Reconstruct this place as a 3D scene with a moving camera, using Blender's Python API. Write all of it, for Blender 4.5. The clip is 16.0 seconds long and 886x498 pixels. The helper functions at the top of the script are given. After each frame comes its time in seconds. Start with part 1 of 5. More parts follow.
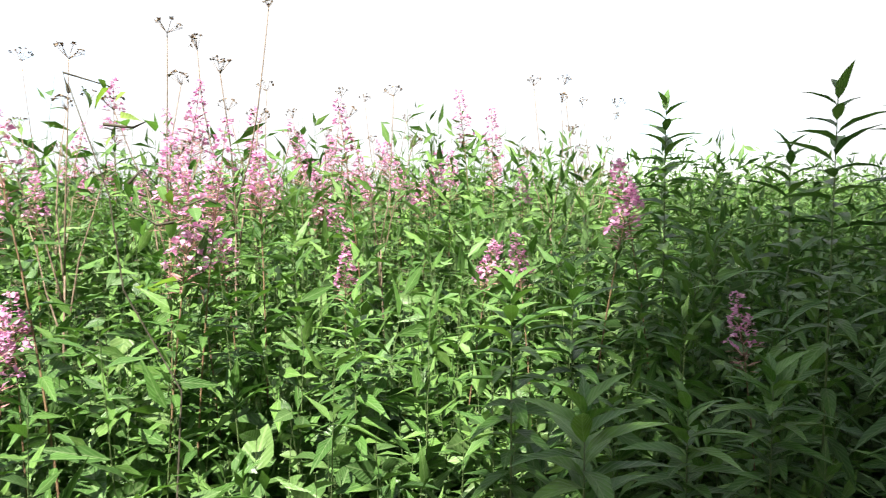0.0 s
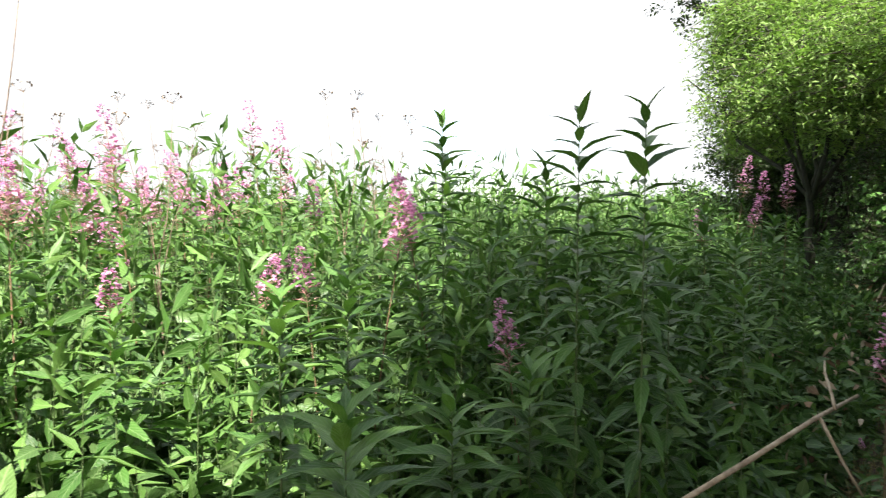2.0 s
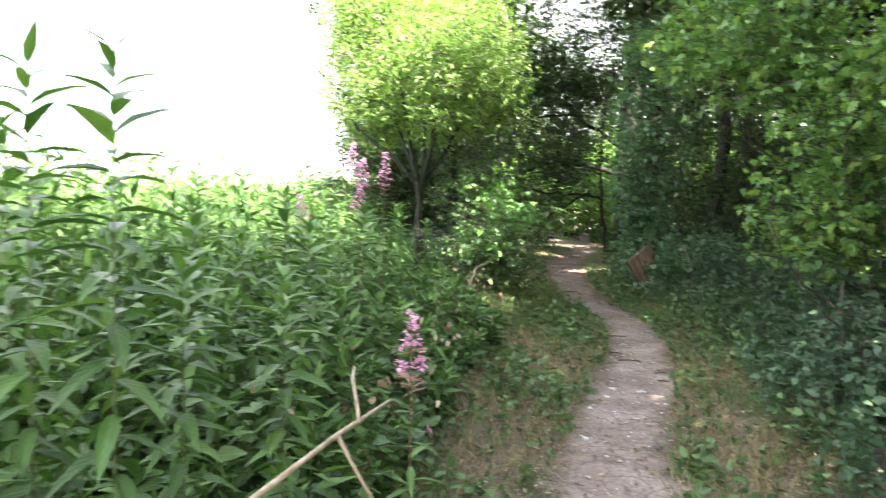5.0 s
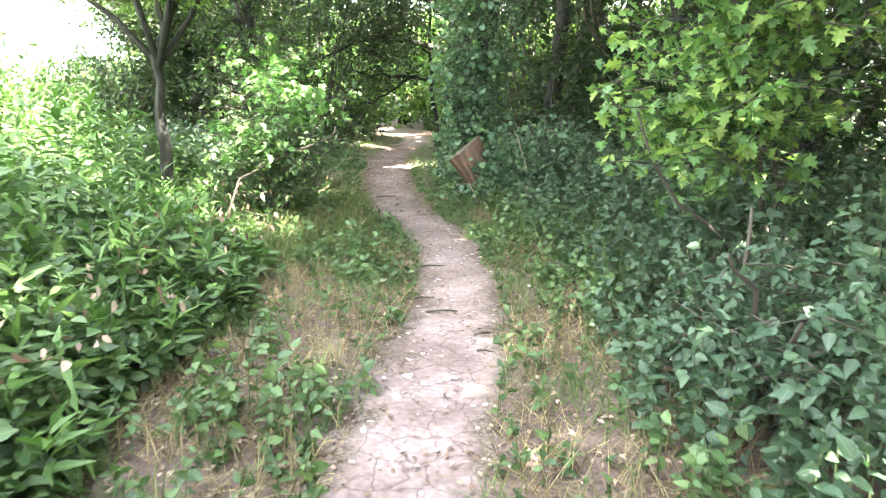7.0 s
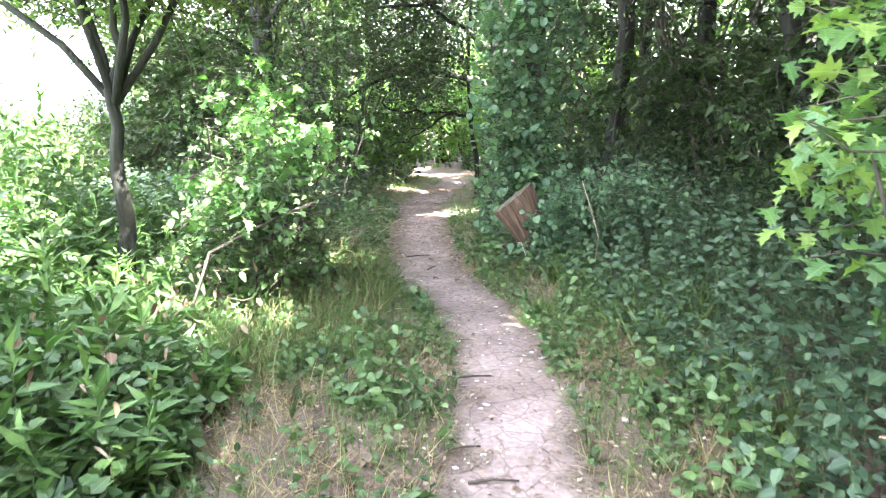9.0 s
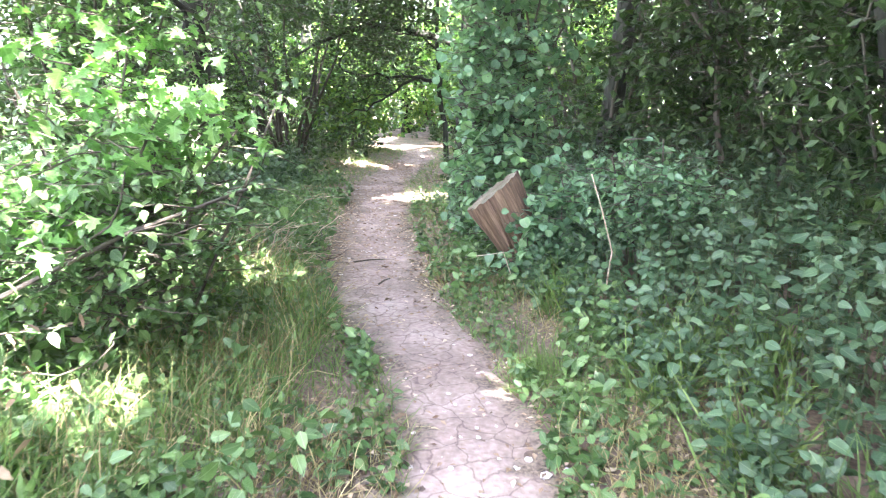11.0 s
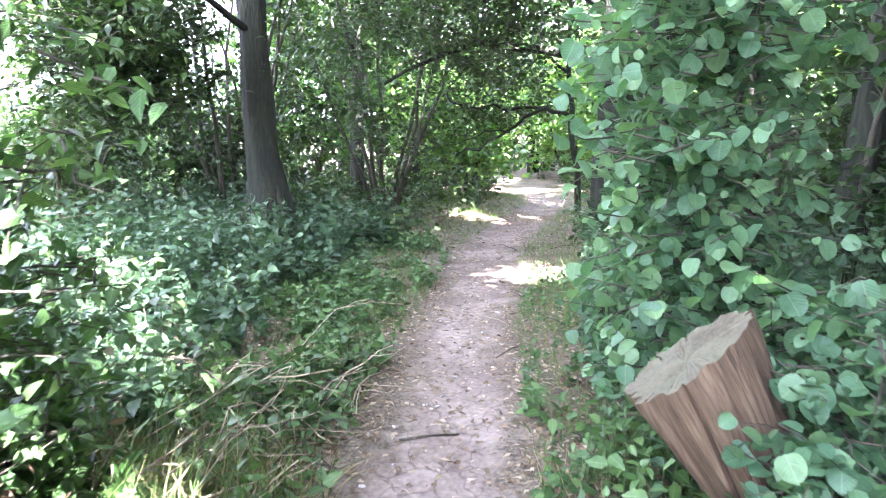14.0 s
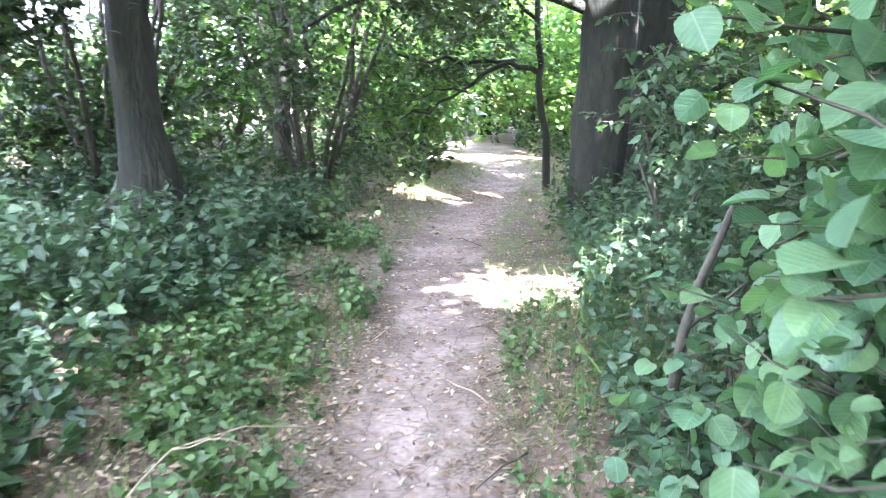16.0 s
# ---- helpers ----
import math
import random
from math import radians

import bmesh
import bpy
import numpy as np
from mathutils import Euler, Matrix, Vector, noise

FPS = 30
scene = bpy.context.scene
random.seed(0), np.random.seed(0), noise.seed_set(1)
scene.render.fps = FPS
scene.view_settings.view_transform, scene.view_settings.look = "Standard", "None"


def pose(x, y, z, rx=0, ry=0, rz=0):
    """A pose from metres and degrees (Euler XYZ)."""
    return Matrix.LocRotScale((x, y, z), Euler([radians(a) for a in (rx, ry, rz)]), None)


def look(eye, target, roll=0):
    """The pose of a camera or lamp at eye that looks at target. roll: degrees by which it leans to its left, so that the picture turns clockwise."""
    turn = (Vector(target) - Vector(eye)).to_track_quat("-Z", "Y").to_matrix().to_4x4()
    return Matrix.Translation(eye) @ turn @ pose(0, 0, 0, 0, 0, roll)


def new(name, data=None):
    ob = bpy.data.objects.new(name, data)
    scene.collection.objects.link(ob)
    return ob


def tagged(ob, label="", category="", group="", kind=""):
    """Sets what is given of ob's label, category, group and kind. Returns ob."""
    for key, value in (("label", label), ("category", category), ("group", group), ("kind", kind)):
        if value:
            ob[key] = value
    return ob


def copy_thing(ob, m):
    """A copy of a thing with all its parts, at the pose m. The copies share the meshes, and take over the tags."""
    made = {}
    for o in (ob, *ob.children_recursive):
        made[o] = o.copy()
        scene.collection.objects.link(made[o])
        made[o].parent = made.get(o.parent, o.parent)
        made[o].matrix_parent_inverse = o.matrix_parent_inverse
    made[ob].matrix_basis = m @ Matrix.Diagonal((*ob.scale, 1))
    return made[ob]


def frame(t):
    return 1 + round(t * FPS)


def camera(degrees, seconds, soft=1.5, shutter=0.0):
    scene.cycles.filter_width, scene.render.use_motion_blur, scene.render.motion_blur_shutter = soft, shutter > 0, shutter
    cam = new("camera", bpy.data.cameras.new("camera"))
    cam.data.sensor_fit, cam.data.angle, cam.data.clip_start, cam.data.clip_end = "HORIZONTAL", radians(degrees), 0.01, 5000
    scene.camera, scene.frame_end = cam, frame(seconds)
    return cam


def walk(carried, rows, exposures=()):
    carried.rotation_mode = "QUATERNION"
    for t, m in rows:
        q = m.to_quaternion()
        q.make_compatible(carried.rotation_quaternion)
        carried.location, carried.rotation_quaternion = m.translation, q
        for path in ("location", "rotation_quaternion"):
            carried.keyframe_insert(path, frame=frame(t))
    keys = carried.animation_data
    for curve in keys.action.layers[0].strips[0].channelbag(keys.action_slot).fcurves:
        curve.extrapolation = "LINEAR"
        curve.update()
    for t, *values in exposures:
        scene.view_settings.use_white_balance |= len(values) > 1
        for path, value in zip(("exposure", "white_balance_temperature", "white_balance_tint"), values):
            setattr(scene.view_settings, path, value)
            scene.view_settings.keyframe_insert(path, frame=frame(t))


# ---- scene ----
PATH = [
    (0.0, pose(-0.550, -3.517, 1.502, 86.07, 0.17, 56.29)),
    (0.5, pose(-0.552, -3.510, 1.505, 86.71, -0.03, 52.72)),
    (1.0, pose(-0.544, -3.501, 1.510, 87.29, 0.04, 49.70)),
    (1.5, pose(-0.520, -3.484, 1.505, 87.59, 0.05, 45.11)),
    (2.0, pose(-0.470, -3.449, 1.500, 87.15, 0.14, 40.64)),
    (2.5, pose(-0.438, -3.413, 1.504, 87.23, -0.32, 36.25)),
    (3.0, pose(-0.410, -3.367, 1.505, 87.44, -0.47, 32.34)),
    (3.5, pose(-0.363, -3.304, 1.506, 87.84, -0.34, 29.33)),
    (4.0, pose(-0.299, -3.230, 1.505, 87.94, -0.43, 26.55)),
    (4.5, pose(-0.302, -3.087, 1.496, 87.28, -0.90, 22.57)),
    (5.0, pose(-0.329, -2.852, 1.496, 86.19, -1.16, 12.37)),
    (5.2, pose(-0.312, -2.754, 1.492, 84.86, -0.72, 8.47)),
    (7.3, pose(0.015, -0.177, 1.486, 76.96, -0.70, -0.51)),
    (7.5, pose(-0.000, 0.000, 1.488, 77.07, 0.27, 0.00)),
    (8.0, pose(-0.036, 0.370, 1.517, 77.89, 0.88, -2.22)),
    (8.5, pose(0.000, 0.842, 1.516, 79.56, 1.39, 0.69)),
    (9.0, pose(-0.025, 1.314, 1.485, 80.04, 0.49, 2.69)),
    (9.2, pose(-0.052, 1.473, 1.524, 80.53, 0.51, 1.24)),
    (11.3, pose(-0.013, 3.482, 1.488, 76.83, -0.50, 0.21)),
    (11.5, pose(-0.016, 3.712, 1.487, 76.52, -0.83, 1.82)),
    (12.0, pose(0.010, 4.201, 1.503, 75.94, 0.10, 1.37)),
    (12.5, pose(0.059, 4.670, 1.511, 77.79, 0.15, 5.86)),
    (13.0, pose(0.029, 5.162, 1.487, 80.08, -0.29, 9.84)),
    (13.5, pose(0.021, 5.674, 1.440, 80.61, 0.36, 9.65)),
    (14.0, pose(-0.020, 6.168, 1.495, 80.18, 0.26, 10.91)),
    (14.5, pose(-0.120, 6.649, 1.517, 80.61, 0.05, 10.33)),
    (15.0, pose(-0.196, 7.201, 1.500, 79.12, -0.14, 9.06)),
    (15.5, pose(-0.320, 7.667, 1.494, 77.89, -0.58, 10.14)),
    (16.0, pose(-0.380, 8.148, 1.518, 76.70, -0.36, 6.36)),
]
cam = camera(65.27, 16.0, soft=1.1, shutter=0.3)
walk(cam, PATH, exposures=[(0, 1.85, 6500, 11), (3.0, 2.2, 6500, 12), (4.5, 3.15, 6350, 16), (5.2, 4.05, 6400, 16), (7.5, 5.1, 6200, 24), (9.2, 5.2, 5900, 26), (12.0, 5.7, 5800, 32), (14.0, 5.7, 5550, 29), (16.0, 5.75, 5500, 28)])

# ---- world, sun ----
SUN_EL, SUN_AZ = radians(50), math.atan2(0.656, -0.755)
world = bpy.data.worlds.new("world")
scene.world = world
world.use_nodes = True
wn, wl = world.node_tree.nodes, world.node_tree.links
wn.clear()
sky = wn.new("ShaderNodeTexSky")
sky.sky_type, sky.sun_disc = "NISHITA", False
sky.sun_elevation, sky.sun_rotation = SUN_EL, SUN_AZ
cloud_co = wn.new("ShaderNodeTexCoord")
cloud = wn.new("ShaderNodeTexNoise")
cloud.inputs["Scale"].default_value, cloud.inputs["Detail"].default_value = 1.6, 6
cloud_ramp = wn.new("ShaderNodeValToRGB")
cloud_ramp.color_ramp.elements[0].position, cloud_ramp.color_ramp.elements[1].position = 0.33, 0.46
sky_bg, cloud_bg = wn.new("ShaderNodeBackground"), wn.new("ShaderNodeBackground")
sky_bg.inputs["Strength"].default_value = 0.12
cloud_bg.inputs["Color"].default_value, cloud_bg.inputs["Strength"].default_value = (0.96, 0.98, 1.0, 1), 0.34
wmix, wout = wn.new("ShaderNodeMixShader"), wn.new("ShaderNodeOutputWorld")
wl.new(cloud_co.outputs["Generated"], cloud.inputs["Vector"])
wl.new(cloud.outputs["Fac"], cloud_ramp.inputs["Fac"])
wl.new(cloud_ramp.outputs["Color"], wmix.inputs["Fac"])
wl.new(sky.outputs["Color"], sky_bg.inputs["Color"])
wl.new(sky_bg.outputs[0], wmix.inputs[1])
wl.new(cloud_bg.outputs[0], wmix.inputs[2])
wl.new(wmix.outputs[0], wout.inputs["Surface"])
sun = new("sun", bpy.data.lights.new("sun", "SUN"))
sun.data.energy, sun.data.angle, sun.data.color = 5.0, radians(0.6), (1.0, 0.95, 0.86)
sun_way = Vector((math.sin(SUN_AZ) * math.cos(SUN_EL), math.cos(SUN_AZ) * math.cos(SUN_EL), math.sin(SUN_EL)))
sun.matrix_world = look(sun_way * 60, (0, 0, 0))

# ---- materials ----
RNG = np.random.default_rng(7)


def leaf_mat(name, dark, mid, light, rough=0.42, through_light=0.3, glow=None):
    """A leaf: each leaf its own shade, blotched across the blade, part of the light passing through."""
    m = bpy.data.materials.new(name)
    m.use_nodes = True
    n, l = m.node_tree.nodes, m.node_tree.links
    bsdf, out = n["Principled BSDF"], n["Material Output"]
    geo, ramp = n.new("ShaderNodeNewGeometry"), n.new("ShaderNodeValToRGB")
    cr = ramp.color_ramp
    cr.elements[0].color, cr.elements[1].color = (*dark, 1), (*light, 1)
    e = cr.elements.new(0.5)
    e.color = (*mid, 1)
    info = n.new("ShaderNodeObjectInfo")
    add = n.new("ShaderNodeMath")
    add.operation = "MULTIPLY_ADD"
    add.inputs[1].default_value = 0.2
    l.new(info.outputs["Random"], add.inputs[0])
    mul = n.new("ShaderNodeMath")
    mul.operation = "MULTIPLY"
    mul.inputs[1].default_value = 0.8
    l.new(geo.outputs["Random Per Island"], mul.inputs[0])
    l.new(mul.outputs[0], add.inputs[2])
    l.new(add.outputs[0], ramp.inputs["Fac"])
    co, noi = n.new("ShaderNodeTexCoord"), n.new("ShaderNodeTexNoise")
    noi.inputs["Scale"].default_value, noi.inputs["Detail"].default_value = 35, 3
    l.new(co.outputs["Object"], noi.inputs["Vector"])
    vary = n.new("ShaderNodeMix")
    vary.data_type, vary.blend_type = "RGBA", "OVERLAY"
    vary.inputs[0].default_value = 0.35
    l.new(ramp.outputs["Color"], vary.inputs[6])
    l.new(noi.outputs["Fac"], vary.inputs[7])
    # midrib and side veins, in the blade's own coordinates
    at, sep = n.new("ShaderNodeAttribute"), n.new("ShaderNodeSeparateXYZ")
    at.attribute_name = "blade"
    l.new(at.outputs["Vector"], sep.inputs[0])

    def calc(op, a, b):
        q = n.new("ShaderNodeMath")
        q.operation = op
        for k, val in enumerate((a, b)):
            if isinstance(val, (int, float)):
                q.inputs[k].default_value = val
            else:
                l.new(val, q.inputs[k])
        return q.outputs[0]

    off = calc("ABSOLUTE", sep.outputs["X"], 0.0)
    rib = calc("LESS_THAN", off, 0.028)
    wave = calc("SINE", calc("SUBTRACT", calc("MULTIPLY", sep.outputs["Y"], 46.0), calc("MULTIPLY", off, 34.0)), 0.0)
    vein = calc("POWER", calc("MULTIPLY_ADD", wave, 0.5), 3.0)
    vein.node.inputs[0].links[0].from_node.inputs[2].default_value = 0.5
    mark = calc("MAXIMUM", calc("MULTIPLY", rib, 0.5), calc("MULTIPLY", vein, 0.2))
    ribbed = n.new("ShaderNodeMix")
    ribbed.data_type, ribbed.blend_type = "RGBA", "SCREEN"
    ribbed.inputs[7].default_value = (0.16, 0.2, 0.1, 1)
    l.new(mark, ribbed.inputs[0])
    l.new(vary.outputs[2], ribbed.inputs[6])
    l.new(ribbed.outputs[2], bsdf.inputs["Base Color"])
    bsdf.inputs["Roughness"].default_value, bsdf.inputs["Specular IOR Level"].default_value = rough, 0.32
    bump = n.new("ShaderNodeBump")
    bump.inputs["Strength"].default_value, bump.inputs["Distance"].default_value = 0.4, 0.008
    l.new(calc("SUBTRACT", noi.outputs["Fac"], calc("MULTIPLY", mark, 1.2)), bump.inputs["Height"])
    l.new(bump.outputs[0], bsdf.inputs["Normal"])
    tr, mx = n.new("ShaderNodeBsdfTranslucent"), n.new("ShaderNodeMixShader")
    warm = n.new("ShaderNodeMix")
    warm.data_type, warm.blend_type = "RGBA", "MULTIPLY"
    warm.inputs[0].default_value = 1
    warm.inputs[7].default_value = glow or (1.25, 1.45, 0.75, 1)
    l.new(vary.outputs[2], warm.inputs[6])
    l.new(warm.outputs[2], tr.inputs["Color"])
    mx.inputs["Fac"].default_value = through_light
    l.new(bsdf.outputs[0], mx.inputs[1])
    l.new(tr.outputs[0], mx.inputs[2])
    l.new(mx.outputs[0], out.inputs["Surface"])
    return m


def rough_mat(name, colours, scale=8, rough=0.85, bump=0.5, dist=0.02, stretch=(1, 1, 1), fine=60, blend=0.5, grain=(0, 0, 1)):
    """Bark, wood, soil: two scales of noise through a colour ramp, with relief."""
    m = bpy.data.materials.new(name)
    m.use_nodes = True
    n, l = m.node_tree.nodes, m.node_tree.links
    bsdf = n["Principled BSDF"]
    co, mp = n.new("ShaderNodeTexCoord"), n.new("ShaderNodeMapping")
    mp.inputs["Scale"].default_value = stretch
    big, small = n.new("ShaderNodeTexNoise"), n.new("ShaderNodeTexNoise")
    big.inputs["Scale"].default_value, big.inputs["Detail"].default_value = scale, 5
    small.inputs["Scale"].default_value, small.inputs["Detail"].default_value = fine, 6
    upright = n.new("ShaderNodeMapping")
    upright.inputs["Rotation"].default_value = Vector(grain).rotation_difference(Vector((0, 0, 1))).to_euler()
    l.new(co.outputs["Object"], upright.inputs["Vector"])
    l.new(upright.outputs[0], mp.inputs["Vector"])
    for q in (big, small):
        l.new(mp.outputs[0], q.inputs["Vector"])
    mixf = n.new("ShaderNodeMix")
    mixf.inputs[0].default_value = blend
    l.new(big.outputs["Fac"], mixf.inputs[2])
    l.new(small.outputs["Fac"], mixf.inputs[3])
    ramp = n.new("ShaderNodeValToRGB")
    cr = ramp.color_ramp
    cr.elements[0].position, cr.elements[1].position = 0.34, 0.66
    cr.elements[0].color, cr.elements[1].color = (*colours[0], 1), (*colours[-1], 1)
    for i, c in enumerate(colours[1:-1]):
        e = cr.elements.new(0.34 + 0.32 * (i + 1) / (len(colours) - 1))
        e.color = (*c, 1)
    l.new(mixf.outputs[0], ramp.inputs["Fac"])
    l.new(ramp.outputs["Color"], bsdf.inputs["Base Color"])
    bsdf.inputs["Roughness"].default_value = rough
    b = n.new("ShaderNodeBump")
    b.inputs["Strength"].default_value, b.inputs["Distance"].default_value = bump, dist
    l.new(mixf.outputs[0], b.inputs["Height"])
    l.new(b.outputs[0], bsdf.inputs["Normal"])
    return m


HERB = leaf_mat("herb_leaf", (0.025, 0.0694, 0.0142), (0.057, 0.139, 0.025), (0.128, 0.236, 0.0535), through_light=0.22)
BROAD = leaf_mat("broad_leaf", (0.029, 0.0699, 0.0217), (0.0578, 0.123, 0.0327), (0.115, 0.193, 0.058), rough=0.36, through_light=0.2)
NETTLE = leaf_mat("nettle_leaf", (0.0271, 0.0605, 0.0306), (0.0465, 0.0983, 0.0476), (0.093, 0.159, 0.0714), rough=0.38, through_light=0.22)
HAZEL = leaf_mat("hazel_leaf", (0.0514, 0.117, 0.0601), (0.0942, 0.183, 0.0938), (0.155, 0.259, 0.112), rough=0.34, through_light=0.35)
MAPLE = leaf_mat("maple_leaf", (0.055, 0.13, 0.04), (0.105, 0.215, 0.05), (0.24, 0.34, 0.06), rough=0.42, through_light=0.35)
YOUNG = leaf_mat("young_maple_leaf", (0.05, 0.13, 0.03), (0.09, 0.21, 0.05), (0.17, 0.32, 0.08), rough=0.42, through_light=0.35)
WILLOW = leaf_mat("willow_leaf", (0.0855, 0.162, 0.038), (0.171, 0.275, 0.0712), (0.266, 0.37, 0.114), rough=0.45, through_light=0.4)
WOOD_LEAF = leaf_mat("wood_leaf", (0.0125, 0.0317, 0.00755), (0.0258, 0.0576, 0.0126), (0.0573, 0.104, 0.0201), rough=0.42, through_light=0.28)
PINK = leaf_mat("pink_petal", (0.5, 0.17, 0.38), (0.66, 0.34, 0.53), (0.78, 0.54, 0.66), rough=0.6, through_light=0.4, glow=(1.1, 1.0, 1.05, 1))
SEED = leaf_mat("seed_pod", (0.256, 0.096, 0.104), (0.384, 0.176, 0.176), (0.44, 0.288, 0.216), rough=0.6, through_light=0.15, glow=(1, 1, 1, 1))
STRAW = leaf_mat("straw", (0.102, 0.0808, 0.034), (0.238, 0.2, 0.085), (0.425, 0.374, 0.17), rough=0.7, through_light=0.15, glow=(1, 1, 1, 1))
GRASS = leaf_mat("green_grass", (0.051, 0.102, 0.0213), (0.085, 0.153, 0.034), (0.17, 0.238, 0.0595), rough=0.5)
LITTER = leaf_mat("dead_leaf", (0.07, 0.04, 0.025), (0.2, 0.13, 0.075), (0.5, 0.42, 0.3), rough=0.75, through_light=0.1, glow=(1, 1, 1, 1))
STEM = rough_mat("green_stem", [(0.06, 0.10, 0.03), (0.12, 0.17, 0.06)], scale=20, rough=0.6, bump=0.2)
RED_STEM = rough_mat("reddish_stem", [(0.12, 0.06, 0.04), (0.2, 0.14, 0.07)], scale=20, rough=0.6, bump=0.2)
DRY_STEM = rough_mat("dry_stem", [(0.10, 0.07, 0.05), (0.24, 0.18, 0.12)], scale=30, rough=0.8, bump=0.2)
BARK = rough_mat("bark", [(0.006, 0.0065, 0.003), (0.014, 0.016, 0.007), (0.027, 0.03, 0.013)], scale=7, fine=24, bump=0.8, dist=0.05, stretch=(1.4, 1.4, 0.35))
TWIG = rough_mat("twig_bark", [(0.03, 0.026, 0.016), (0.08, 0.07, 0.045)], scale=12, bump=0.5)
PALE_WOOD = rough_mat("pale_dead_wood", [(0.2, 0.15, 0.1), (0.36, 0.29, 0.2), (0.5, 0.43, 0.32)], scale=10, fine=50, bump=0.5, stretch=(1, 1, 1))
STUMP = rough_mat("stump_wood", [(0.042, 0.026, 0.014), (0.125, 0.08, 0.044), (0.23, 0.16, 0.094)], scale=5, fine=24, bump=0.7, dist=0.02, stretch=(2.6, 2.6, 0.2), grain=(-0.46, -0.22, 0.86))
STUMP_CUT = rough_mat("weathered_cut_wood", [(0.05, 0.04, 0.022), (0.085, 0.07, 0.042), (0.1, 0.098, 0.058), (0.14, 0.105, 0.066)], scale=6, fine=60, bump=0.5)
SOIL = rough_mat("leaf_litter_soil", [(0.045, 0.032, 0.022), (0.11, 0.08, 0.055), (0.2, 0.15, 0.10)], scale=3, fine=45, bump=0.8)
PATH_MAT = rough_mat("dry_trodden_soil", [(0.11, 0.08, 0.06), (0.215, 0.168, 0.135), (0.34, 0.285, 0.236)], scale=1.7, fine=30, rough=0.9, bump=0.6, dist=0.025, blend=0.38)


def soft_path(m, edge_colours):
    """Feathers the trodden soil into litter towards its edges and cracks its dry crust."""
    n, l = m.node_tree.nodes, m.node_tree.links
    bsdf = n["Principled BSDF"]
    pale = bsdf.inputs["Base Color"].links[0].from_socket
    at, noi, add = n.new("ShaderNodeAttribute"), n.new("ShaderNodeTexNoise"), n.new("ShaderNodeMath")
    at.attribute_name = "trodden"
    noi.inputs["Scale"].default_value, noi.inputs["Detail"].default_value = 6, 8
    add.operation = "ADD"
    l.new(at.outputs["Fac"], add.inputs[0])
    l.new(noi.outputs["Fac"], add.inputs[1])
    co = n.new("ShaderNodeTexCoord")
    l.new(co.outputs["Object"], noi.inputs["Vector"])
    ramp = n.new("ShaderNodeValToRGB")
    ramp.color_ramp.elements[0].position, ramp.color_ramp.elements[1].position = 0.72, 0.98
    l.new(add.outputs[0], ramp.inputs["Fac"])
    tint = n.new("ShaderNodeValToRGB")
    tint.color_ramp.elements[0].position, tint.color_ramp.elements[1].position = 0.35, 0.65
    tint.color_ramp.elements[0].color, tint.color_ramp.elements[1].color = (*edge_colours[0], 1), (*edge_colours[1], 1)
    speck = n.new("ShaderNodeTexNoise")
    speck.inputs["Scale"].default_value, speck.inputs["Detail"].default_value = 55, 4
    l.new(co.outputs["Object"], speck.inputs["Vector"])
    l.new(speck.outputs["Fac"], tint.inputs["Fac"])
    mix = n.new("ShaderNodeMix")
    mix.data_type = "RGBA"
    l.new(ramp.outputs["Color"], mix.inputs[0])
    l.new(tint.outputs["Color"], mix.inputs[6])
    vor, crack = n.new("ShaderNodeTexVoronoi"), n.new("ShaderNodeValToRGB")
    vor.feature = "DISTANCE_TO_EDGE"
    vor.inputs["Scale"].default_value = 5.5
    warp = n.new("ShaderNodeMix")
    warp.data_type, warp.blend_type = "RGBA", "ADD"
    warp.inputs[0].default_value = 0.12
    l.new(co.outputs["Object"], warp.inputs[6])
    l.new(noi.outputs["Color"], warp.inputs[7])
    l.new(warp.outputs[2], vor.inputs["Vector"])
    crack.color_ramp.elements[0].color, crack.color_ramp.elements[1].position = (0.35, 0.3, 0.27, 1), 0.035
    l.new(vor.outputs["Distance"], crack.inputs["Fac"])
    dark = n.new("ShaderNodeMix")
    dark.data_type, dark.blend_type = "RGBA", "MULTIPLY"
    dark.inputs[0].default_value = 0.7
    l.new(pale, dark.inputs[6])
    l.new(crack.outputs["Color"], dark.inputs[7])
    l.new(dark.outputs[2], mix.inputs[7])
    l.new(mix.outputs[2], bsdf.inputs["Base Color"])


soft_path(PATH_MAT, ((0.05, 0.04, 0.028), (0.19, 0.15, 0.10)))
STONE = rough_mat("chalky_stone", [(0.32, 0.28, 0.25), (0.5, 0.46, 0.42), (0.66, 0.63, 0.58)], scale=10, fine=60, bump=0.4)

# ---- mesh building ----


